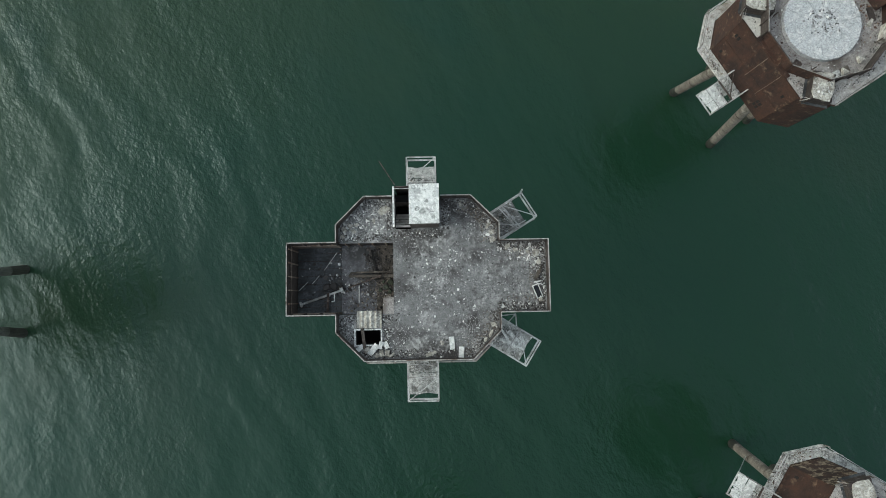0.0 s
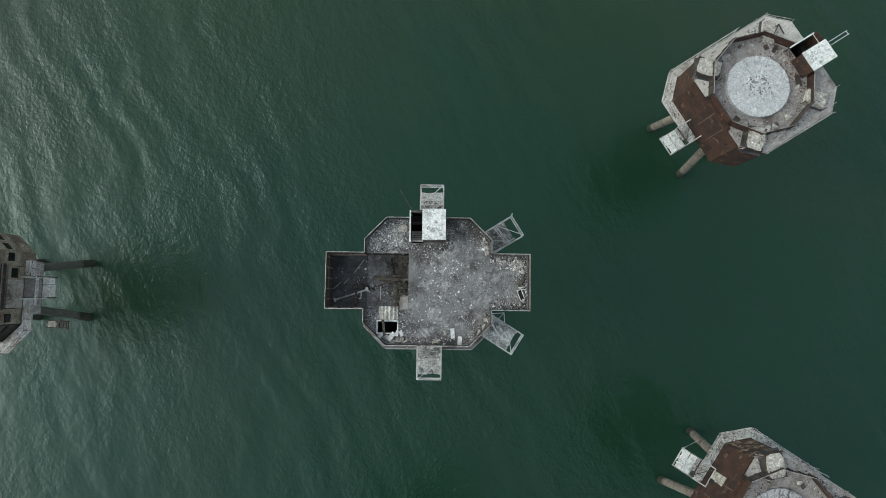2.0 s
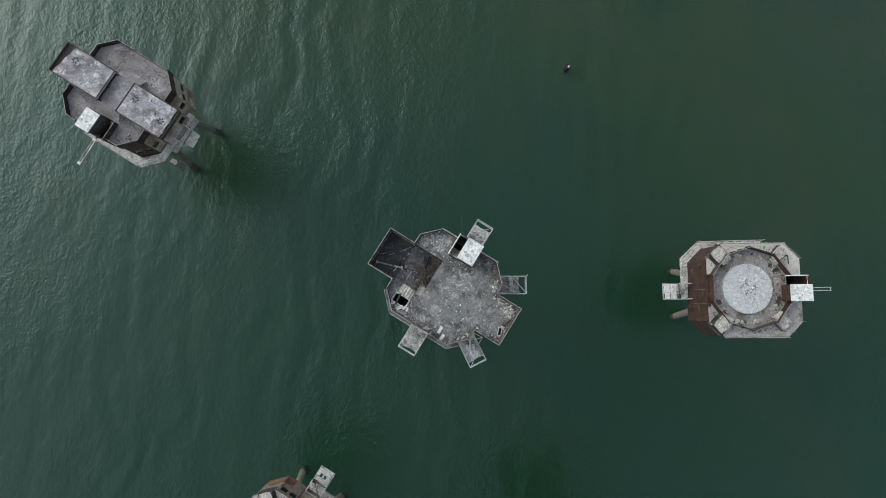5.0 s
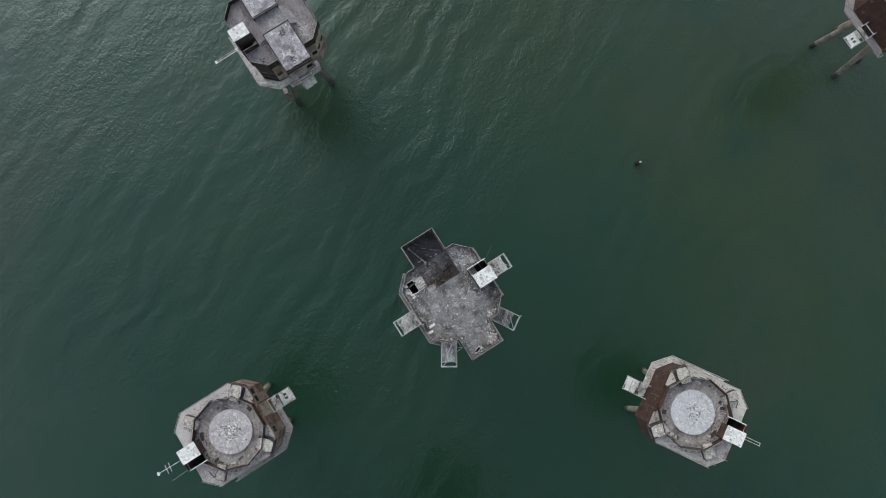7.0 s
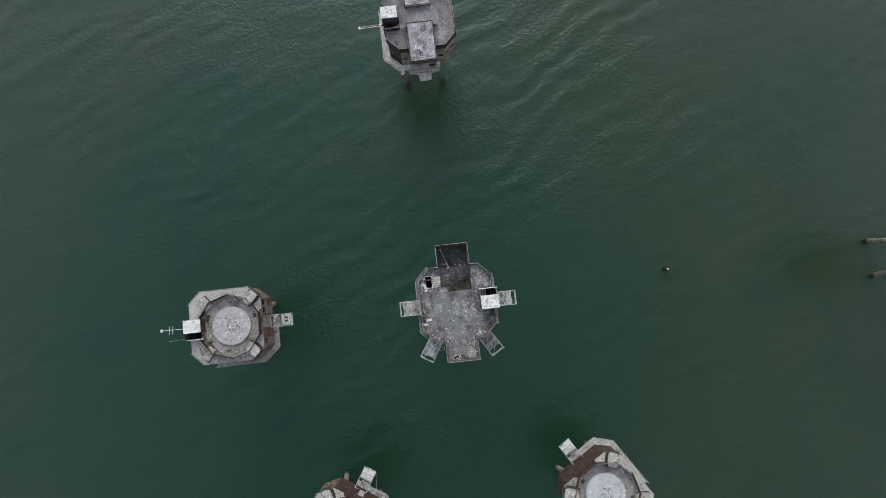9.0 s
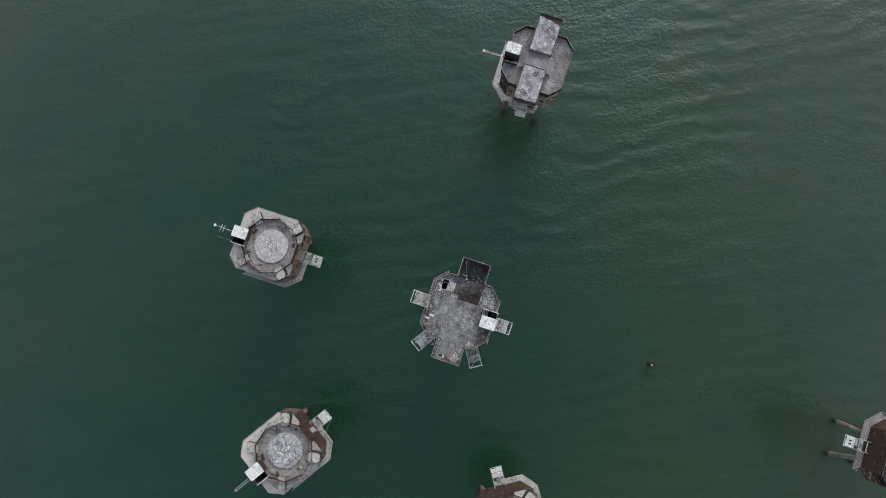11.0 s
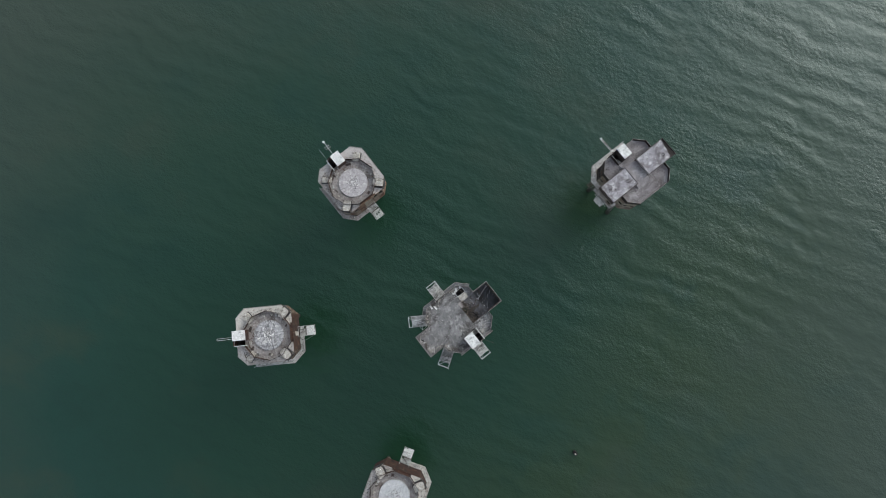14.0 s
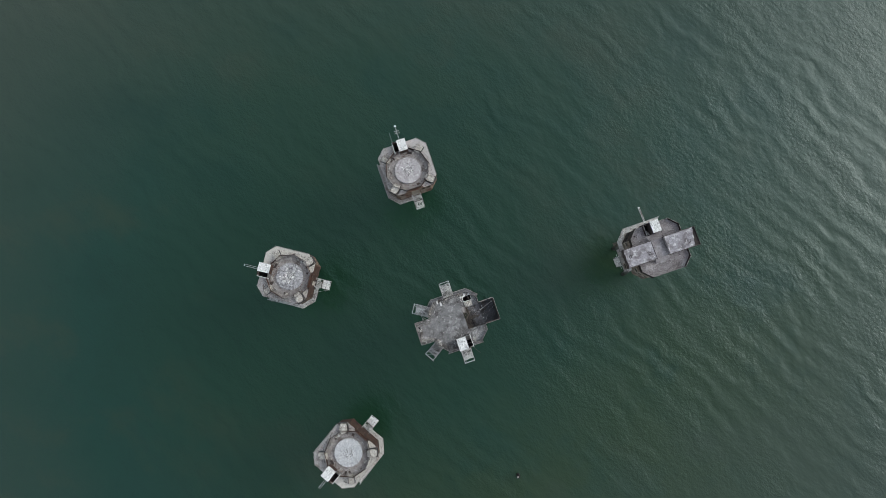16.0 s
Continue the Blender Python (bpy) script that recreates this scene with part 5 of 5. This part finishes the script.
SLABS = ((-3.06, -4.72, -39, 0.38, 0.86, 9, 0.10), (-2.58, -4.44, -18, 0.26, 0.5, 8, 0.12), (-2.22, -4.44, 25, 0.3, 0.48, 6, 0.08), (-3.95, -4.62, -50, 0.3, 0.55, 4, 0.0), (-3.5, -4.78, -60, 0.34, 0.4, 3, 0.0), (-2.52, -4.98, 12, 0.3, 0.42, 4, 0.0), (-2.16, -4.98, -8, 0.3, 0.4, 5, 0.0), (-2.84, -5.12, 40, 0.3, 0.3, 3, 0.0), (-1.85, -5.1, -55, 0.14, 0.42, 3, 0.0),
         (2.16, -4.4, 3, 0.34, 0.85, 0, 0.0), (2.78, -5.0, -4, 0.36, 0.72, 0, 0.0))
for x, y, a, w, d, lean, lift in SLABS:
    lone("white_slab", slab_mat if d > 0.44 else lime_mat, lambda bm: block(bm, pose(x, y, C_DECK + 0.02 + lift + d / 2 * math.sin(radians(lean)), lean, 0, a), w, d, 0.07), label="white rectangular slab lying on the roof", category="slab", group="fallen white slabs")
LUMPS = ((1.5, -4.38, 0.5, 0.45), (0.75, -5.1, 0.45, 0.3), (1.0, -4.95, 0.3, 0.3), (0.5, -5.2, 0.3, 0.25), (-4.95, 3.3, 0.5, 0.45), (-4.6, 3.55, 0.45, 0.4), (-4.3, 3.2, 0.45, 0.4), (-4.1, 3.65, 0.4, 0.3), (-3.0, 3.9, 0.4, 0.3), (-5.05, 2.85, 0.4, 0.3), (4.95, 3.0, 0.5, 0.5), (5.05, 2.5, 0.5, 0.4), (4.75, 3.5, 0.35, 0.5), (6.0, 2.0, 0.5, 0.35), (6.5, 1.75, 0.4, 0.3), (7.95, 1.5, 0.5, 0.6), (7.4, 1.6, 0.35, 0.3), (8.1, 0.9, 0.35, 0.5), (8.2, -1.55, 0.5, 0.35), (4.8, -3.8, 0.5, 0.35), (4.4, -4.2, 0.35, 0.3), (4.95, -3.2, 0.3, 0.5), (2.9, 4.9, 0.4, 0.3), (-2.3, 4.6, 0.5, 0.8))
for i, (x, y, sx, sy) in enumerate(LUMPS):
    lone("lime_lump", lime_mat, rough_lump, x, y, C_DECK - 0.02, sx * 1.1, sy * 1.1, 0.2 * min(sx, sy), 200 + i, 5 + i % 2, label="pale broken lump of debris on the roof", category="rubble", group="pale lumps")


def curved_sheet(bm, x0, x1, y0, y1, z, rise, ribs):
    n = 45
    rows = []
    for k in (0, 1):
        for j, y in enumerate((y0, (y0 + y1) / 2, y1)):
            row = []
            for i in range(n + 1):
                u = i / n
                row.append(bm.verts.new((x0 + (x1 - x0) * u, y, z + rise * math.sin(math.pi * u) * (1 - 0.3 * j / 2) + 0.06 * math.cos(2 * math.pi * ribs * u) + (0.03 if k else 0.0))))
            rows.append(row)
    for k in (0, 1):
        for j in (0, 1):
            for i in range(n):
                a, b = rows[3 * k + j], rows[3 * k + j + 1]
                bm.faces.new((a[i], a[i + 1], b[i + 1], b[i]))
    for a, b in ((rows[0], rows[3]), (rows[2], rows[5])):
        for i in range(n):
            bm.faces.new((a[i], a[i + 1], b[i + 1], b[i]))


lone("corrugated_sheet", lime_mat, curved_sheet, -4.15, -2.5, -3.3, -2.17, C_DECK + 0.04, 0.22, 5, label="bowed pale corrugated sheet lying on the roof", category="sheet")
lone("plank", brown_mat, lambda bm: block(bm, pose(-3.72, -3.9, C_DECK + 0.12, 0, 0, 7), 0.2, 1.5, 0.06), label="dark plank laid across the open hatch", category="plank")
panel = thing("framed_panel", pose(7.97, -1.05, C_DECK + 0.06, 8, 0, 22), "dark panel in a white frame lying on the roof", "panel")
made("panel", pane_mat, panel, lambda bm: box(bm, -0.16, 0.16, -0.42, 0.42, 0.0, 0.03))
for x0, x1, y0, y1 in ((-0.22, -0.16, -0.48, 0.48), (0.16, 0.22, -0.48, 0.48), (-0.16, 0.16, 0.42, 0.48), (-0.16, 0.16, -0.48, -0.42)):
    made("frame", white_mat, panel, lambda bm: box(bm, x0, x1, y0, y1, -0.01, 0.05))
lone("broken_board", brown_mat, lambda bm: [block(bm, pose(7.95, 0.0, C_DECK + 0.1, 0, 12, 60), 0.7, 0.25, 0.05), block(bm, pose(8.15, 0.3, C_DECK + 0.05, 0, 0, 70), 0.9, 0.12, 0.06)], label="broken dark boards beside the parapet", category="board")
lone("bent_strip", white_mat, lambda bm: [block(bm, pose(8.0, -0.4, C_DECK, 0, 0, 10), 0.5, 0.08, 0.05), block(bm, pose(8.1, -0.55, C_DECK, 0, 0, -15), 0.5, 0.07, 0.05)], label="bent white strips on the roof", category="strip")

# ---- loose things in the roofless bay ----
pole = thing("pipe_pole", pose(0, 0, 0), "long grey steel pole fallen across the bay floor", "pole")
made("tube", rail_mat, pole, tube, (-8.25, -1.68, C_PIT + 0.12), (-5.35, -0.7, C_PIT + 0.16), 0.08, 0.08, 10)
made("flange", rail_mat, pole, tube, (-8.3, -1.7, C_PIT + 0.14), (-8.18, -1.66, C_PIT + 0.14), 0.2, 0.2, 10)
made("flange", rail_mat, pole, tube, (-5.5, -0.75, C_PIT + 0.2), (-5.3, -0.68, C_PIT + 0.2), 0.2, 0.2, 10)
made("cross_arm", rail_mat, pole, beam, (-5.55, -0.45, C_PIT + 0.2), (-5.2, -0.95, C_PIT + 0.2), 0.09)
lone("thin_rod", rail_mat, lambda bm: [beam(bm, (-5.74, 1.9, C_PIT + 0.2), (-6.65, 0.68, C_PIT + 0.1), 0.05), beam(bm, (-7.0, 0.3, C_PIT + 0.09), (-7.5, -0.25, C_PIT + 0.08), 0.05), beam(bm, (-7.8, -0.1, C_PIT + 0.06), (-8.4, -0.7, C_PIT + 0.05), 0.045)], label="thin broken grey rod on the bay floor", category="rod")
lone("bent_bracket", white_mat, lambda bm: [beam(bm, (-5.95, -0.85, C_PIT + 0.08), (-5.95, -1.5, C_PIT + 0.08), 0.07), beam(bm, (-5.95, -1.5, C_PIT + 0.08), (-6.15, -1.5, C_PIT + 0.08), 0.07)], label="bent white bracket on the bay floor", category="bracket")
lone("stick", rail_mat, lambda bm: beam(bm, (-4.21, -0.4, C_PIT + 0.1), (-4.22, -1.65, C_PIT + 0.06), 0.08), label="pale grey batten on the bay floor", category="batten")
lone("dark_heap", dark_chip_mat, lambda bm: [rough_lump(bm, -6.5 + 0.5 * i, -0.55 + 0.15 * (i % 2), C_PIT, 0.7, 0.5, 0.25, 300 + i) for i in range(3)], label="dark heap of scrap on the bay floor", category="scrap")
lone("dark_batten", darkrail_mat, lambda bm: beam(bm, (-6.35, -0.9, C_PIT + 0.3), (-6.4, -2.2, C_PIT + 0.2), 0.16, 0.08), label="dark batten leaning on the fallen pole", category="batten")
# Sticks and chips added to draw a ragged dark mark across the floor.
lone("dark_sticks", black_mat, lambda bm: [beam(bm, (-3.3, 2.05, C_PIT + 0.08), (-3.0, 0.45, C_PIT + 0.2), 0.16, 0.1), beam(bm, (-3.6, 1.75, C_PIT + 0.07), (-3.05, 1.2, C_PIT + 0.14), 0.1), beam(bm, (-3.42, 1.25, C_PIT + 0.07), (-2.85, 1.7, C_PIT + 0.2), 0.07)], label="group of dark sticks lying on the bay floor", category="rafter")
lone("black_scraps", dark_chip_mat, chip_field, 420, [(-3.2, 1.5, 0.28, 2.0), (-3.0, 0.8, 0.25, 1.0), (-2.2, 1.3, 0.5, 1.0)], C_PIT + 0.1, 0.03, 0.2, 331, in_pit, label="black scraps round the dark sticks", category="litter", kind="stuff")
lone("moss_heap", moss_mat, lambda bm: [rough_lump(bm, x, y, C_PIT + 0.02, sx, sy, 0.14, 340 + int(9 * sx)) for x, y, sx, sy in ((-2.35, -0.55, 0.5, 0.4), (-2.05, -0.2, 0.4, 0.5), (-2.75, -0.75, 0.35, 0.3), (-2.1, -0.85, 0.4, 0.3), (-2.5, -0.15, 0.3, 0.25))], label="low heap of mossy green rubble on the bay floor", category="rubble")
lone("brown_rubble", brown_chip_mat, chip_field, 700, [(-2.4, 0.0, 0.6, 2.0), (-2.3, -1.2, 0.5, 1.0), (-4.3, 1.7, 0.5, 0.8), (-3.6, -1.3, 0.7, 0.8)], C_PIT + 0.03, 0.03, 0.14, 332, in_pit, label="brown rubble strewn over the bay floor", category="litter", kind="stuff")
lone("white_stone", white_mat, rough_lump, -5.75, 0.35, C_PIT + 0.01, 0.16, 0.16, 0.12, 321, label="small white stone on the bay floor", category="stone")
lone("white_pot", white_mat, lambda bm: tube(bm, (-5.6, 1.1, C_PIT + 0.01), (-5.6, 1.1, C_PIT + 0.2), 0.11, 0.09, 10), label="small white pot on the bay floor", category="pot")


# ---- loose things on the gun decks ----
def at_tower(cx, cy, turn, x, y, z, a=0.0, tip=0.0):
    return pose(cx, cy, 0, 0, 0, turn) @ pose(x, y, z, tip, 0, a)


for n, (cx, cy, turn) in enumerate(((31.4, 19.1, 32.3), (32.0, -21.3, -32.3), (-0.5, -35.6, -90.0))):
    r = random.Random(400 + n)
    z = G_DECK + 0.06

    def on_ring(x, y):
        q = math.hypot(x + 0.8, y - 0.17)
        return 3.05 < q < 4.45

    def off_ring(x, y):
        q = math.hypot(x + 0.7, y - 0.2)
        return q > 5.0 and abs(x) < 5.3 and abs(y) < 5.3 and abs(x) + abs(y) < 8.8 and not (x > 3 and -1.7 < y < 2)

    def on_disc(x, y):
        return math.hypot(x + 0.92, y - 0.15) < 2.8

    base = pose(cx, cy, 0, 0, 0, turn)
    def ring_foot(x, y):
        q = math.hypot(x + 0.68, y - 0.2)
        return 4.05 < q < 4.6

    def outer_foot(x, y):
        q = math.hypot(x + 0.68, y - 0.2)
        return off_ring(x, y) and (q < 5.35 or any(abs(math.hypot(x - a, y - b) - 1.1) < 0.2 for a, b in ((-4.05, 4.1), (-4.2, -3.95), (2.95, -3.6), (2.9, 4.0))))

    for name, mat, count, spots, height, lo, hi, keep, text in (
            ("dirt_drift", dark_chip_mat, 900, [(2.0, 0.0, 2.6, 1.0)], z, 0.025, 0.1, ring_foot, "dark dirt along the foot of the gun parapet"),
            ("outer_dirt", dark_chip_mat, 1100, [(0, 0, 4.6, 1.0)], G_DECK, 0.025, 0.1, outer_foot, "dark dirt round the lockers and parapet"),
            ("bird_lime_chips", lime_chip_mat, 260, [(2.2, 2.6, 1.0, 3.0), (-0.7, 0.2, 3.6, 1.0), (1.5, -3.4, 1.0, 1.0)], z, 0.02, 0.11, on_ring, "white bird lime chips on the gun deck"),
            ("rust_flakes", rust_chip_mat, 700, [(3.2, 0.0, 1.3, 3.5), (-0.7, 0.2, 4.0, 1.0), (-4.8, 0.0, 1.2, 0.8)], z, 0.03, 0.13, on_ring, "brown rust flakes on the gun deck"),
            ("bird_lime_crust", lime_chip_mat, 420, [(0, 0, 4.5, 1.0)], G_DECK, 0.02, 0.09, off_ring, "white bird lime crust on the outer deck"),
            ("dark_litter", brown_chip_mat, 260, [(0, 0, 4.5, 1.0)], G_DECK, 0.012, 0.06, off_ring, "dark litter on the outer deck"),
            ("disc_crust", lime_chip_mat, (240, 520, 300)[n], [(-0.9, 0.1, 0.7, 3.0), (-0.9, 0.1, 2.0, 1.0)], G_DECK + 0.42, 0.04, (0.2, 0.3, 0.28)[n], on_disc, "pale crust and droppings on the gun base"),
            ("disc_scraps", dark_chip_mat, (50, 520, 220)[n], [(-0.9, 0.1, 0.7, 2.0), (-1.2, 0.4, 1.4, 1.0)], G_DECK + 0.42, 0.03, 0.14, on_disc, "dark scraps on the gun base")):
        ob = lone(name, mat, chip_field, count, spots, height, lo, hi, 500 + n * 10 + len(name), keep, label=text, category="litter", kind="stuff")
        ob.matrix_basis = base
    for k in range(9):
        a = radians((18, 40, 62, 84, 100, 200, 245, 262, 325)[k] + r.uniform(-6, 6))
        q = r.uniform(3.5, 4.2)
        x, y = -0.75 + q * math.cos(a), 0.2 + q * math.sin(a)
        w, d, h = r.uniform(0.2, 0.5), r.uniform(0.3, 0.75), r.uniform(0.05, 0.16)
        mat = (lime_mat, darkrail_mat, grate_mat, brown_mat)[k % 4]
        text = ("pale limed box on the gun deck", "dark rusty steel box on the gun deck", "white plate lying on the gun deck", "brown board lying on the gun deck")[k % 4]
        m = at_tower(cx, cy, turn, x, y, z, math.degrees(a) + r.uniform(-40, 40), r.uniform(-4, 4) if h < 0.15 else 0)
        lone(("steel_box", "steel_box", "plate", "board")[k % 4], mat, lambda bm: block(bm, m, w, d, h), label=text, category=("box", "box", "plate", "board")[k % 4], group="scrap on the gun decks")
    # bent frame outside the ring
    fr = thing("bent_rack", at_tower(cx, cy, turn, 3.6, 3.3, G_DECK, 30), "rusty bent steel rack standing on the outer deck", "rack")
    for p, q in (((-0.5, -0.5, 0), (-0.5, 0.6, 0.9)), ((0.5, -0.5, 0), (0.5, 0.6, 0.9)), ((-0.5, 0.6, 0.9), (0.5, 0.6, 0.9)), ((-0.5, 0.6, 0), (-0.5, 0.6, 0.9)), ((0.5, 0.6, 0), (0.5, 0.6, 0.9))):
        made("bar", darkrail_mat, fr, beam, p, q, 0.08)
    for k, (x, y) in enumerate(((-1.3, -4.35), (0.3, -4.25))):
        tri = thing("bracket", at_tower(cx, cy, turn, x + 0.5 - 0.9, y + 0.35, z, 10 * k), "small pale triangular bracket against the gun parapet", "bracket", "gun deck brackets")
        made("gusset", lime_mat, tri, lambda bm: prism(bm, [(-0.25, 0.0), (0.25, 0.0), (0.0, 0.5)], 0.0, 0.3))
    # dark rusty plates beside the stair; the first stands in for the hut's shade
    for x, y, a, w, d, h in ((2.75, -1.35, -20, 0.45, 1.1, 0.12), (2.6, 2.35, 30, 0.7, 0.35, 0.15)):
        lone("rust_and_shade_plate", parapet_mat, lambda bm: block(bm, at_tower(cx, cy, turn, x, y, z, a, 0), w, d, h), label="dark rusty plate, partly for shade, beside the stair hut", category="plate", group="scrap on the gun decks")

# ---- loose things on the two-bay tower ----
def on_bay_deck(x, y):
    return abs(x) < 5.2 and abs(y) < 5.2 and abs(x) + abs(y) < 8.6 and not (abs(y) < 2.2 and abs(x) > 1.2) and not (-1.7 < x < 1.8 and (y < -3.2 or abs(y) < 3.2))


def on_bay_roof(x, y):
    return abs(y) < 1.9 and (1.7 < x < 8.2 or -7.4 < x < -1.4)


def bay_deck_edge(x, y):
    """Behind the parapets and round the foot of the bays."""
    return on_bay_deck(x, y) and not all(on_bay_deck(x + 0.7 * dx, y + 0.7 * dy) for dx, dy in ((1, 0), (-1, 0), (0, 1), (0, -1)))


for name, mat, count, keep, height, lo, hi, seed, text in (
        ("dirt_drift", dark_chip_mat, 4200, bay_deck_edge, B_DECK, 0.025, 0.07, 605, "dark dirt drifted round the foot of the bays"),
        ("brown_dirt", brown_chip_mat, 1200, on_bay_deck, B_DECK, 0.02, 0.08, 606, "brown dirt spread over the deck"),
        ("bird_lime_chips", lime_chip_mat, 500, on_bay_deck, B_DECK, 0.02, 0.09, 601, "white bird lime chips on the deck"),
        ("dark_litter", dark_chip_mat, 300, on_bay_deck, B_DECK, 0.04, 0.16, 602, "dark litter on the deck"),
        ("bird_lime_crust", lime_chip_mat, 260, on_bay_roof, 23.1, 0.02, 0.09, 603, "white bird lime crust on the bay roofs"),
        ("roof_scraps", dark_chip_mat, 90, on_bay_roof, 23.1, 0.03, 0.12, 604, "dark scraps on the bay roofs")):
    ob = lone(name, mat, chip_field, count, [(0, 0, 4.5, 1.0)], height, lo, hi, seed, keep, label=text, category="litter", kind="stuff")
    ob.matrix_basis = pose(-46.95, -0.85, 0)
for fx, fy in ((7.0, -0.2), (2.9, 0.4), (-6.2, 0.6)):
    for k in range(6):
        a = 2 * math.pi * k / 6 + 0.3
        made("roof_hole", black_mat, bofors, lambda bm: block(bm, pose(fx + 0.31 * math.cos(a), fy + 0.31 * math.sin(a), 23.104, 0, 0, math.degrees(a)), 0.27, 0.15, 0.004))

for fx, fy in ((4.2, 1.2), (4.7, 1.3), (6.0, 0.2), (-3.2, -0.7)):
    made("roof_hole", black_mat, bofors, lambda bm: tube(bm, (fx, fy, 23.104), (fx, fy, 23.108), 0.09, 0.09, 8))
# small open bracket left beside one walkway stub
stub_bracket = thing("bar_bracket", pose(6.2, -2.75, 0), "pale open bar bracket beside the walkway stub", "bracket")
for p, q in (((-0.3, 0.0, 22.1), (0.75, 0.1, 22.1)), ((0.75, 0.1, 22.1), (0.8, -1.0, 22.1)), ((-0.3, 0.0, 20.6), (-0.3, 0.0, 22.1)), ((0.75, 0.1, 22.1), (0.2, -0.6, 21.3))):
    made("bar", rail_mat, stub_bracket, beam, p, q, 0.08)

# crust and scraps lying on the walkway stubs
STUBS = [(pose(0.17, 5.4, 21.2, 0, 0, 90), 2.7, 1.0), (pose(0.1, -5.4, 21.2, 0, 0, -90), 3.0, 1.05), (pose(5.2, 3.6, 21.2, 0, 0, 32), 2.7, 1.0), (pose(5.2, -3.7, 21.2, 0, 0, -32), 2.7, 1.0)]
for cx, cy, turn in ((31.4, 19.1, 32.3), (32.0, -21.3, -32.3), (-0.5, -35.6, -90.0)):
    STUBS.append((pose(cx, cy, 0, 0, 0, turn) @ pose(-5.5, 0.05, 17.0, 0, 0, 180), 3.1, 0.9))
for n, (m, length, half) in enumerate(STUBS):
    inside = lambda x, y: 0.1 < x < length - 0.15 and abs(y) < half - 0.05
    for name, mat, count, hi, text in (("walkway_crust", lime_chip_mat, 260, 0.12, "white bird lime crust on the walkway stub"), ("walkway_dirt", brown_chip_mat, 240, 0.08, "dark dirt on the walkway stub")):
        ob = lone(name, mat, chip_field, count, [(0.6 * length, 0.3, 0.9, 1.0), (0.3 * length, -0.5, 0.5, 0.6)], 0.03, 0.02, hi, 800 + n * 3 + len(name), inside, label=text, category="litter", kind="stuff")
        ob.matrix_basis = m
# crust heaped on the lockers
for n, (cx, cy, turn) in enumerate(((31.4, 19.1, 32.3), (32.0, -21.3, -32.3), (-0.5, -35.6, -90.0))):
    for k, (x, y, h) in enumerate(((-4.05, 4.1, 0.75), (-4.2, -3.95, 0.75), (2.95, -3.6, 0.6))):
        ob = lone("locker_crust", lime_chip_mat if k != 2 else dark_chip_mat, chip_field, 120, [(0, 0, 0.45, 1.0)], h + 0.06, 0.03, 0.14, 900 + 5 * n + k, lambda x, y: abs(x) < 0.62 and abs(y) < 0.62, label="crumbling crust on top of a locker", category="litter", kind="stuff")
        ob.matrix_basis = at_tower(cx, cy, turn, x, y, G_DECK, 45)

# dirt, crust and loose bars on the lower galleries
def on_gallery(x, y):
    return -6.4 < x < -5.6 and 1.3 < y < 4.0 or (5.7 < y < 6.05 and -3.6 < x < 3.4) or (-5.9 < x < -4.2 and 4.2 < y < 5.7 and 9.55 < y - x < 10.4)


for n, (cx, cy, turn) in enumerate(((31.4, 19.1, 32.3), (32.0, -21.3, -32.3), (-0.5, -35.6, -90.0))):
    r = random.Random(950 + n)
    for name, mat, count, hi, text in (("gallery_crust", lime_chip_mat, 200, 0.1, "white crust on the lower gallery"), ("gallery_dirt", brown_chip_mat, 140, 0.08, "dark dirt on the lower gallery"), ("gallery_flakes", rust_chip_mat, 110, 0.09, "rust flakes fallen on the lower gallery")):
        ob = lone(name, mat, chip_field, count, [(-6.0, 2.8, 0.8, 1.0), (-5.1, 5.0, 0.5, 0.6), (0, 5.85, 2.4, 1.0)], G_GAL, 0.03, hi, 960 + 7 * n + len(name), on_gallery, label=text, category="litter", kind="stuff")
        ob.matrix_basis = pose(cx, cy, 0, 0, 0, turn)
    for k in range(5):
        y = r.uniform(1.6, 3.6)
        m = at_tower(cx, cy, turn, r.uniform(-6.2, -5.8), y, G_GAL + 0.01, r.uniform(0, 180))
        lone("loose_bar", rail_mat if k % 2 else darkrail_mat, lambda bm: block(bm, m, 0.06, r.uniform(0.4, 0.9), 0.05), label="loose bent bar on the lower gallery", category="bar", group="loose bars on the galleries")
